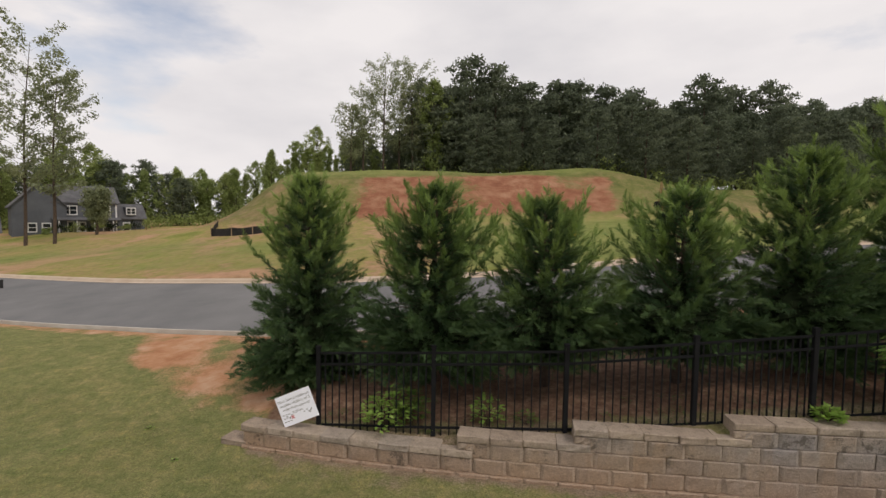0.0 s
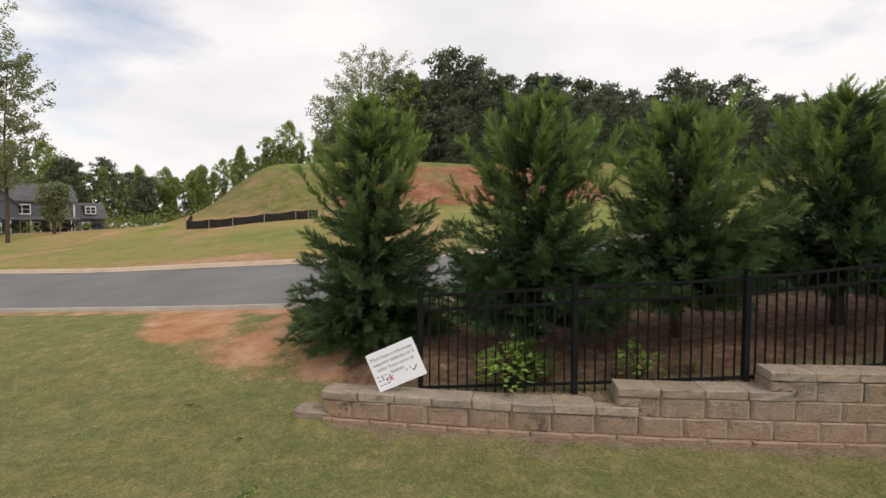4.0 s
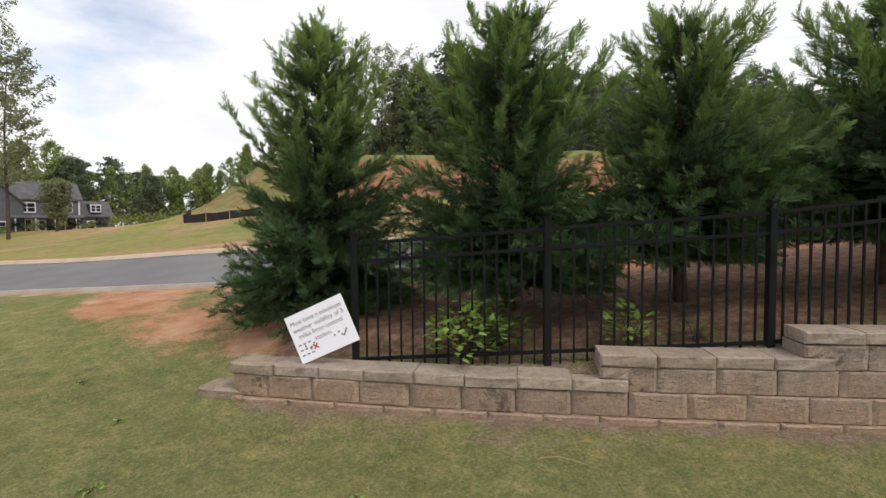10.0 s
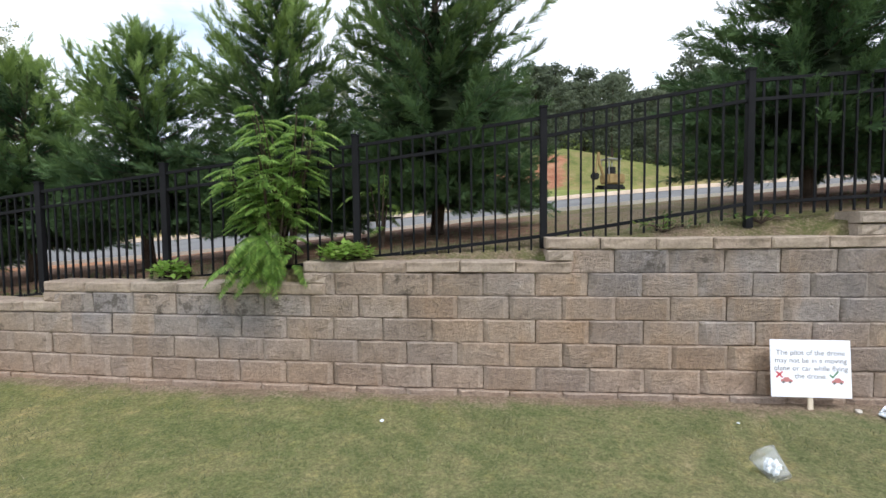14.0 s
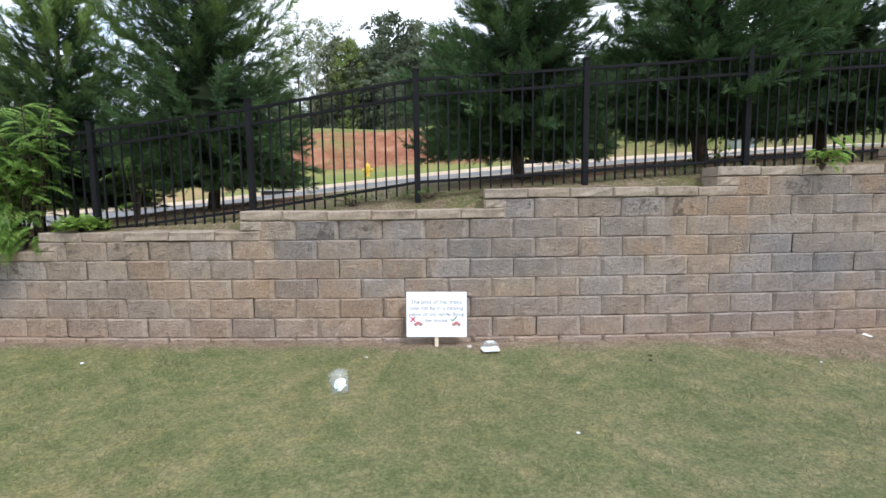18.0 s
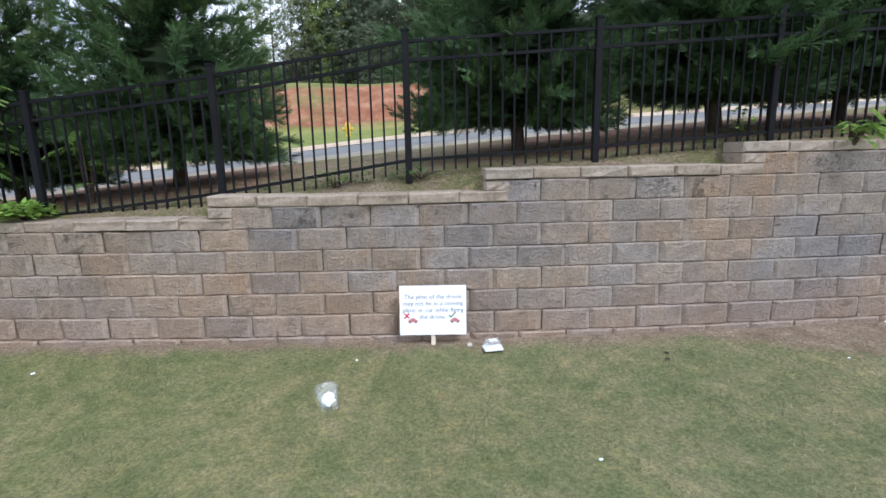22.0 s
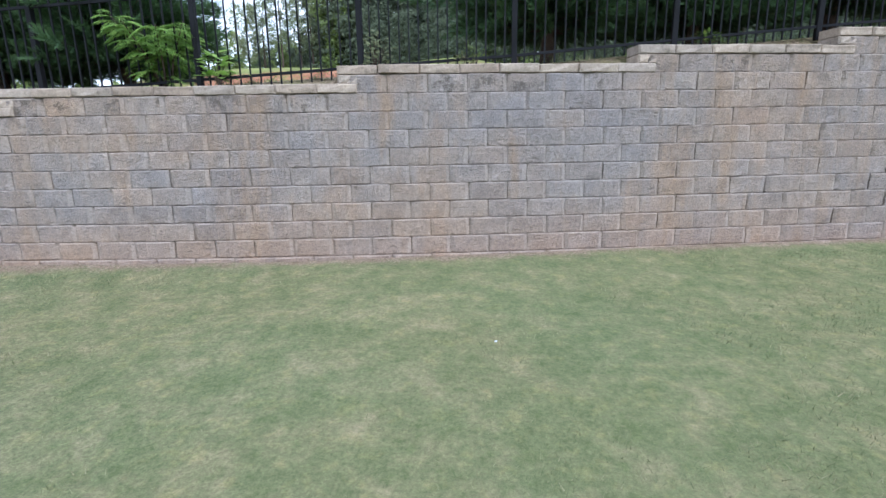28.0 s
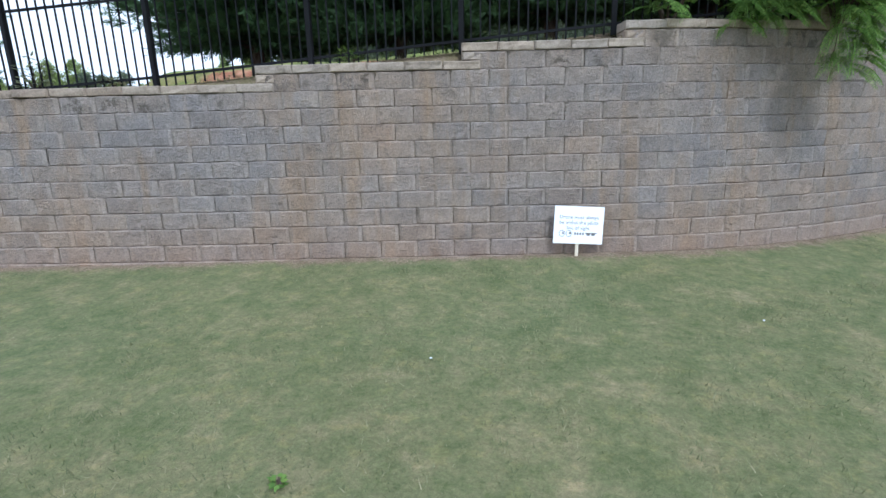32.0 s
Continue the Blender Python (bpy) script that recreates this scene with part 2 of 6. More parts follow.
    if stained:
        # dark lichen in clusters on the course under the cap
        lichen = ramp(t, world_noise(t, 9.0, 8.0, 0.75), [(0.50, (0, 0, 0)), (0.57, (1, 1, 1))])
        where = ramp(t, world_noise(t, 1.7, 3.0), [(0.46, (0, 0, 0)), (0.56, (1, 1, 1))])
        base = mixc(t, math_node(t, "MULTIPLY", math_node(t, "MULTIPLY", lichen, where), 0.7), base, (0.095, 0.08, 0.065))
    t.links.new(base, b.inputs["Base Color"])
    bump(t, b, math_node(t, "ADD", math_node(t, "SUBTRACT", math_node(t, "MULTIPLY", wrinkle, 1.6), math_node(t, "MULTIPLY", pits, 0.35)), grain), 0.72 - 0.5 * pale, 0.04)
    return m


def cap_material():
    m, t, b = mat("cap_concrete", 0.9, 0.0, 0.2)
    o = t.nodes.new("ShaderNodeObjectInfo")
    base = ramp(t, o.outputs["Random"], [(0.0, (0.300, 0.236, 0.186)), (0.5, (0.372, 0.302, 0.240)), (1.0, (0.318, 0.268, 0.226))])
    grain = world_noise(t, 45.0, 5.0, 0.7)
    base = mixc(t, 0.55, base, ramp(t, grain, [(0.3, (0.32, 0.32, 0.32)), (0.7, (0.68, 0.68, 0.66))]), "OVERLAY")
    stain = ramp(t, world_noise(t, 4.5, 6.0, 0.75), [(0.53, (0, 0, 0)), (0.64, (1, 1, 1))])
    mott = world_noise(t, 9.0, 5.0, 0.7)
    base = mixc(t, 0.7, base, ramp(t, mott, [(0.36, (0.36, 0.35, 0.34)), (0.5, (0.5, 0.5, 0.5)), (0.64, (0.62, 0.61, 0.58))]), "OVERLAY")
    base = mixc(t, math_node(t, "MULTIPLY", stain, 0.6), base, (0.09, 0.075, 0.06))
    t.links.new(base, b.inputs["Base Color"])
    bump(t, b, math_node(t, "ADD", world_noise(t, 25.0, 6.0, 0.75), grain), 0.6, 0.015)
    return m


def ground_material():
    m, t, b = mat("soil_and_grass", 0.95, 0.0, 0.1)
    at = {}
    for name in ("clay", "mulch", "rough", "dirt", "weedy", "verge"):
        a = t.nodes.new("ShaderNodeAttribute")
        a.attribute_name = name
        at[name] = a.outputs["Fac"]
    n_big, n_mid, n_fine = world_noise(t, 0.4, 4.0), world_noise(t, 1.7, 8.0, 0.72), world_noise(t, 38.0, 5.0, 0.75)
    n_blade = world_noise(t, 130.0, 3.0, 0.8)
    lawn = ramp(t, world_noise(t, 2.8, 8.0, 0.75), [(0.28, (0.136, 0.158, 0.080)), (0.46, (0.192, 0.202, 0.110)), (0.56, (0.238, 0.228, 0.134)), (0.70, (0.335, 0.285, 0.19))])
    g = t.nodes.new("ShaderNodeNewGeometry")
    sp = t.nodes.new("ShaderNodeSeparateXYZ")
    t.links.new(g.outputs["Position"], sp.inputs[0])
    for lo, hi, tone in ((3.0, -7.0, (0.516, 0.512, 0.402)), (6.0, 13.0, (0.496, 0.506, 0.478))):
        along = nd(t, "ShaderNodeMapRange")
        t.links.new(sp.outputs["X"], along.inputs["Value"])
        along.inputs["From Min"].default_value, along.inputs["From Max"].default_value = lo, hi
        lawn = mixc(t, along.outputs["Result"], lawn, mixc(t, 1.0, lawn, tone, "OVERLAY"))
    lawn = mixc(t, 0.35, lawn, ramp(t, n_big, [(0.35, (0.44, 0.5, 0.44)), (0.65, (0.58, 0.53, 0.48))]), "OVERLAY")
    spots = ramp(t, world_noise(t, 6.5, 4.0, 0.7), [(0.36, (0.36, 0.41, 0.33)), (0.45, (0.5, 0.5, 0.5)), (0.54, (0.5, 0.5, 0.5)), (0.64, (0.72, 0.65, 0.57))])
    lawn = mixc(t, 0.42, lawn, spots, "OVERLAY")
    lawn = mixc(t, 0.32, lawn, ramp(t, world_noise(t, 15.0, 4.0, 0.7), [(0.36, (0.32, 0.35, 0.30)), (0.64, (0.68, 0.66, 0.62))]), "OVERLAY")
    crisp = nd(t, "ShaderNodeMapRange")
    t.links.new(sp.outputs["X"], crisp.inputs["Value"])
    for key, v in (("From Min", 5.0), ("From Max", 12.0), ("To Min", 0.62), ("To Max", 0.30)):
        crisp.inputs[key].default_value = v
    lawn = mixc(t, crisp.outputs["Result"], lawn, ramp(t, n_fine, [(0.36, (0.24, 0.25, 0.22)), (0.64, (0.77, 0.75, 0.71))]), "OVERLAY")
    lawn = mixc(t, crisp.outputs["Result"], lawn, ramp(t, n_blade, [(0.3, (0.25, 0.25, 0.25)), (0.7, (0.75, 0.75, 0.75))]), "OVERLAY")
    field = ramp(t, world_noise(t, 0.11, 9.0, 0.68), [(0.36, (0.18, 0.205, 0.05)), (0.43, (0.27, 0.255, 0.08)), (0.47, (0.36, 0.255, 0.13)), (0.51, (0.27, 0.245, 0.08)), (0.55, (0.39, 0.25, 0.15)), (0.62, (0.47, 0.28, 0.18))])
    field = mixc(t, 0.6, field, ramp(t, world_noise(t, 2.2, 8.0, 0.75), [(0.3, (0.26, 0.28, 0.24)), (0.7, (0.72, 0.69, 0.64))]), "OVERLAY")
    c = mixc(t, at["rough"], lawn, field)
    clay = ramp(t, world_noise(t, 0.5, 8.0, 0.7), [(0.30, (0.185, 0.072, 0.042)), (0.48, (0.265, 0.118, 0.070)), (0.60, (0.34, 0.18, 0.11)), (0.74, (0.42, 0.265, 0.175))])
    clay = mixc(t, 0.3, clay, ramp(t, n_fine, [(0.3, (0.3, 0.3, 0.3)), (0.7, (0.7, 0.7, 0.7))]), "OVERLAY")
    orange = ramp(t, n_mid, [(0.32, (0.42, 0.19, 0.095)), (0.5, (0.53, 0.28, 0.155)), (0.68, (0.60, 0.39, 0.26))])
    clay = mixc(t, at["rough"], orange, clay)
    edge = math_node(t, "ADD", math_node(t, "SUBTRACT", n_mid, 0.5), math_node(t, "MULTIPLY", math_node(t, "SUBTRACT", n_fine, 0.5), 0.7))

    def cut(a):
        r = nd(t, "ShaderNodeMapRange")
        t.links.new(math_node(t, "ADD", a, edge), r.inputs["Value"])
        r.inputs["From Min"].default_value, r.inputs["From Max"].default_value = 0.40, 0.62
        return r.outputs["Result"]

    verge = ramp(t, world_noise(t, 0.8, 7.0, 0.7), [(0.3, (0.125, 0.165, 0.042)), (0.55, (0.205, 0.235, 0.07)), (0.75, (0.29, 0.27, 0.10))])
    c = mixc(t, at["verge"], c, verge)
    weedy = ramp(t, world_noise(t, 0.9, 6.0, 0.7), [(0.36, (0.065, 0.092, 0.028)), (0.48, (0.11, 0.13, 0.042)), (0.57, (0.17, 0.16, 0.07)), (0.66, (0.23, 0.18, 0.10))])
    c = mixc(t, at["weedy"], c, weedy)
    dirt = ramp(t, world_noise(t, 5.0, 6.0, 0.75), [(0.3, (0.20, 0.145, 0.10)), (0.55, (0.31, 0.235, 0.17)), (0.75, (0.43, 0.34, 0.26))])
    dirt = mixc(t, 0.7, dirt, ramp(t, n_fine, [(0.36, (0.26, 0.26, 0.26)), (0.64, (0.74, 0.73, 0.71))]), "OVERLAY")
    c = mixc(t, cut(at["dirt"]), c, dirt)
    c = mixc(t, cut(at["clay"]), c, clay)
    straw = ramp(t, world_noise(t, 7.0, 6.0, 0.75), [(0.32, (0.12, 0.068, 0.046)), (0.5, (0.22, 0.13, 0.088)), (0.68, (0.37, 0.25, 0.175))])
    c = mixc(t, cut(at["mulch"]), c, straw)
    c = mixc(t, math_node(t, "MULTIPLY", at["weedy"], 0.6), c, ramp(t, world_noise(t, 24.0, 5.0, 0.75), [(0.36, (0.22, 0.21, 0.20)), (0.64, (0.78, 0.76, 0.72))]), "OVERLAY")
    t.links.new(c, b.inputs["Base Color"])
    bump(t, b, math_node(t, "ADD", n_fine, n_blade), 0.8, 0.03)
    return m


M_BLOCK, M_EDGE = wall_block_material("split_face_concrete"), wall_block_material("moulded_block_edge", 0.20)
M_BLOCK_TOP = wall_block_material("lichen_spotted_concrete", 0.0, True)
M_CAP, M_GROUND = cap_material(), ground_material()
M_FENCE = two_tone("black_powder_coat", (0.008, 0.008, 0.009), (0.014, 0.014, 0.016), 3.0, 0.6, 0.0, 0.05, 90.0, 0.1)
M_ROAD = two_tone("worn_asphalt", (0.135, 0.135, 0.135), (0.185, 0.182, 0.18), 0.5, 0.9, 0.0, 0.3, 70.0, 0.2)
M_KERB = two_tone("kerb_concrete", (0.42, 0.37, 0.32), (0.56, 0.52, 0.47), 1.4, 0.9, 0.0, 0.2, 60.0, 0.2)
M_KERB_RED = two_tone("clay_stained_kerb", (0.46, 0.36, 0.27), (0.58, 0.48, 0.38), 1.1, 0.9, 0.0, 0.2, 60.0, 0.2)
M_BARK = two_tone("grey_brown_bark", (0.05, 0.036, 0.028), (0.12, 0.09, 0.07), 9.0, 0.95, 0.0, 0.6, 45.0, 0.1)
M_CYPRESS = foliage("cypress_sprays", (0.018, 0.043, 0.026), (0.041, 0.087, 0.043), (0.072, 0.130, 0.056), fresh_lit=(0.235, 0.325, 0.085))
# near-black green: painted shade inside the crowns, own colour of the dark shrubs
M_CYPRESS_CORE = two_tone("shade_dark_green", (0.008, 0.014, 0.006), (0.02, 0.028, 0.012), 7.0, 0.95, 0.0, 0.5, 40.0, 0.1)
M_PINE = foliage("pine_needles", (0.085, 0.105, 0.072), (0.13, 0.155, 0.10), (0.17, 0.19, 0.12), trans=0.35)
M_LEAF = foliage("spring_leaves", (0.17, 0.215, 0.075), (0.29, 0.345, 0.12), (0.38, 0.44, 0.165), trans=0.5)
M_PALE_LEAF = foliage("pale_new_leaves", (0.17, 0.19, 0.11), (0.26, 0.285, 0.165), (0.33, 0.36, 0.21), trans=0.45)
M_MIMOSA = foliage("mimosa_leaflets", (0.11, 0.20, 0.045), (0.21, 0.33, 0.075), (0.34, 0.45, 0.12), 0.5, 0.4)
M_LIME = foliage("lime_weed_leaves", (0.20, 0.32, 0.065), (0.31, 0.45, 0.10), (0.42, 0.54, 0.16), 0.5, 0.45)
M_WEED = foliage("weed_leaves", (0.07, 0.13, 0.025), (0.13, 0.21, 0.045), (0.22, 0.27, 0.07), 0.5, 0.3)
M_GRASS = foliage("grass_blades", (0.11, 0.13, 0.06), (0.20, 0.205, 0.105), (0.36, 0.32, 0.20), 0.7, 0.25)
M_SIGN = two_tone("white_corrugated_plastic", (0.88, 0.885, 0.96), (0.91, 0.915, 0.985), 3.0, 0.45, 0.0, 0.0, 80.0, 0.4)


# ---- helpers for meshes ----
def obj(name, verts, faces, material, parent=None, label="", smooth=False):
    me = bpy.data.meshes.new(name)
    me.from_pydata([tuple(v) for v in verts], [], [tuple(f) for f in faces])
    me.update()
    me.materials.append(material)
    if smooth:
        me.polygons.foreach_set("use_smooth", [True] * len(me.polygons))
    ob = new(name, me)
    if parent is not None:
        ob.parent = parent
    if label:
        ob["label"] = label
    return ob


def part(name, bm, material, parent=None, label="", smooth=False):
    me = bpy.data.meshes.new(name)
    bm.to_mesh(me)
    bm.free()
    me.materials.append(material)
    if smooth:
        me.polygons.foreach_set("use_smooth", [True] * len(me.polygons))
    ob = new(name, me)
    if parent is not None:
        ob.parent = parent
    if label:
        ob["label"] = label
    return ob


def share(name, me, m, parent):
    ob = new(name, me)
    ob.parent = parent
    ob.matrix_basis = m
    return ob


def thing(name, m, label, category, group="", kind=""):
    ob = new(name)
    ob.empty_display_size = 0.1
    ob.matrix_basis = m
    return tagged(ob, label, category, group, kind)


def box_bm(sx, sy, sz, bevel=0.0, at=(0, 0, 0), bm=None):
    bm = bm or bmesh.new()
    r = bmesh.ops.create_cube(bm, size=1.0)
    bmesh.ops.scale(bm, vec=(sx, sy, sz), verts=r["verts"])
    bmesh.ops.translate(bm, vec=at, verts=r["verts"])
    if bevel:
        es = list({e for v in r["verts"] for e in v.link_edges})
        bmesh.ops.bevel(bm, geom=es, offset=bevel, segments=2, affect="EDGES")
    return bm


def tube(points, radii, sides=8):
    """Vertices and faces of a tapered tube along points."""
    vs, fs = [], []
    for i, p in enumerate(points):
        a = Vector(points[min(i + 1, len(points) - 1)]) - Vector(points[max(i - 1, 0)])
        a.normalize()
        u = a.orthogonal().normalized()
        w = a.cross(u)
        for k in range(sides):
            q = 2 * math.pi * k / sides
            vs.append(Vector(p) + radii[i] * (math.cos(q) * u + math.sin(q) * w))
    for i in range(len(points) - 1):
        for k in range(sides):
            a, b2 = i * sides + k, i * sides + (k + 1) % sides
            fs.append((a, b2, b2 + sides, a + sides))
    fs.append(tuple(range(sides))[::-1])
    fs.append(tuple(range((len(points) - 1) * sides, len(points) * sides)))
    return vs, fs


class Soup:
    """Many loose pieces gathered into one mesh."""

    def __init__(self):
        self.v, self.f = [], []

    def add(self, vs, fs):
        n = len(self.v)
        self.v.extend(vs)
        self.f.extend(tuple(i + n for i in f) for f in fs)

    def out(self, name, material, parent=None, label="", smooth=False):
        return obj(name, self.v, self.f, material, parent, label, smooth)


def interp(x, table):
    return float(np.interp(x, [a for a, _ in table], [b for _, b in table]))


def sstep(a, b, x):
    q = min(max((x - a) / (b - a), 0.0), 1.0)
    return q * q * (3 - 2 * q)


# ---- the plan: wall line, levels, road line ----
H, CAP, BATTER = 0.2032, 0.10, 0.11
WALL_LEFT, WALL_RIGHT = -13.45, 22.5


def wall_y(x):
    q, u = max(min(x, 17.0), -18.0) / 10, max(min(x, 24.0) - 17.0, 0.0)
    return 0.0266 - 0.2491 * q + 0.7481 * q**2 + 0.1528 * q**3 + 0.0450 * q**4 - 0.0670 * q**5 + 0.18 * u + 0.075 * u**2


TURN, PIVOT = radians(3.9), (-12.9, -4.7)


def far_place(x, y):
    """The far surroundings are laid out on axes turned a little against those of the wall."""
    c, s, dx, dy = math.cos(TURN), math.sin(TURN), x - PIVOT[0], y - PIVOT[1]
    return PIVOT[0] + c * dx - s * dy, PIVOT[1] + s * dx + c * dy


def far_axes(x, y):
    c, s, dx, dy = math.cos(TURN), math.sin(TURN), x - PIVOT[0], y - PIVOT[1]
    return PIVOT[0] + c * dx + s * dy, PIVOT[1] - s * dx + c * dy


# where the stepped top rises, and how many courses lie under the cap from there
STEPS = [(-13.45, 1), (-10.20, 2), (-8.66, 3), (-6.69, 4), (-3.93, 5), (-1.71, 6), (0.86, 7), (3.32, 8), (5.40, 9), (9.26, 10), (12.68, 11), (15.12, 12), (17.02, 13), (19.6, 14)]


def courses_at(x):
    n = 0
    for a, k in STEPS:
        if x >= a - 1e-6:
            n = k
    return n


TOP = [(-16.0, -0.12), (-13.6, -0.02), (-12.6, 0.22), (-10.4, 0.32), (-8.7, 0.52), (-7.05, 0.72), (-5.5, 0.92), (-3.5, 1.13), (-1.7, 1.25), (0.15, 1.42),
       (2.0, 1.58), (3.8, 1.73), (5.6, 1.83), (9.4, 2.04), (11.2, 2.12), (13.2, 2.30), (15.5, 2.52), (17.5, 2.73), (22.0, 3.1), (40, 3.6)]
ROAD_Y = [(-140, 66), (-60, 28.0), (-35, 16.0), (-30, 13.6), (-20.8, 9.2), (-15, 7.0), (-8, 6.5), (0, 6.6), (8, 7.6), (16, 9.6), (30, 15.5), (60, 33), (140, 85)]
ROAD_Z = [(-140, -4), (-60, -1.9), (-35, -0.75), (-30, -0.55), (-24.6, -0.27), (-20.8, 0.05), (-15, 0.40), (-8.7, 0.77), (0, 1.74), (8, 2.32), (16, 2.82), (30, 3.5), (60, 4.6), (140, 6)]
FIELD_Z = [(-200, -1), (-60, 0.4), (-42, 1.2), (-30, 2.2), (-20, 2.7), (0, 3.5), (20, 4.0), (40, 4.6), (200, 6)]
ROAD_W, ROAD_RISE = 7.4, 0.45


def smooth_table(x, table, h):
    return (interp(x - h, table) + 2 * interp(x, table) + interp(x + h, table)) / 4


def road_y(x):
    return smooth_table(x, ROAD_Y, 2.5)


def road_z(x):
    return smooth_table(x, ROAD_Z, 2.5)


def lawn_z(x, y):
    d = wall_y(x) - y
    return -0.10 + 0.05 * math.exp(-(max(d, 0.0) / 0.6) ** 2) - 0.055 * min(max(d, 0.0), 5.0) - 0.02 * max(d - 5.0, 0.0) + 0.05 * sstep(8, 14, x)


def hill(x, y):
    """The graded mound beyond the road."""
    x, y = far_axes(x, y)
    left = sstep(-30.5, -19.5, x + 0.25 * (y - 40))
    front = sstep(35.5, 50.5, y - 0.02 * x)
    return 5.6 * left * front * (1 - 0.45 * sstep(9, 24, x)) * (0.95 + 0.05 * math.sin(x * 0.21 + y * 0.1))


def ground_z(x, y, side=None):
    """Height of the ground; side 'front' or 'back' picks a side at the wall itself."""
    wy, ry = wall_y(x), road_y(x)
    zt, zr = interp(x, TOP), road_z(x)
    behind = (y > wy + 0.2) if side is None else side == "back"
    if not behind:
        return lawn_z(x, y)
    if x < -13.0 and zt < 0:
        zt = max(zt, lawn_z(x, y) + 0.0)
    if y <= ry - 0.2:
        q = (y - wy - 0.3) / max(ry - 0.5 - wy - 0.3, 0.5)
        q = min(max(q, 0.0), 1.0)
        return zt + (zr - zt) * (0.85 * q + 0.15 * q * q) + 0.10 * math.sin(math.pi * q)
    zf = zr + ROAD_RISE
    if y <= ry + ROAD_W:
        return zr + ROAD_RISE * min(max((y - ry) / ROAD_W, 0), 1) - 0.12
    d = y - ry - ROAD_W
    lift = 0.5 * sstep(0.0, 24.0, d) + 0.5 * min(max(d, 0.0) / 17.0, 1.0)
    far = interp(x, FIELD_Z) + 0.02 * max(y - 36, 0) * (1 - sstep(60, 110, y)) + 1.0 * sstep(60, 110, y)
    return (zf + 0.03) * (1 - lift) + far * lift + hill(x, y) - 6.0 * sstep(130, 500, d)


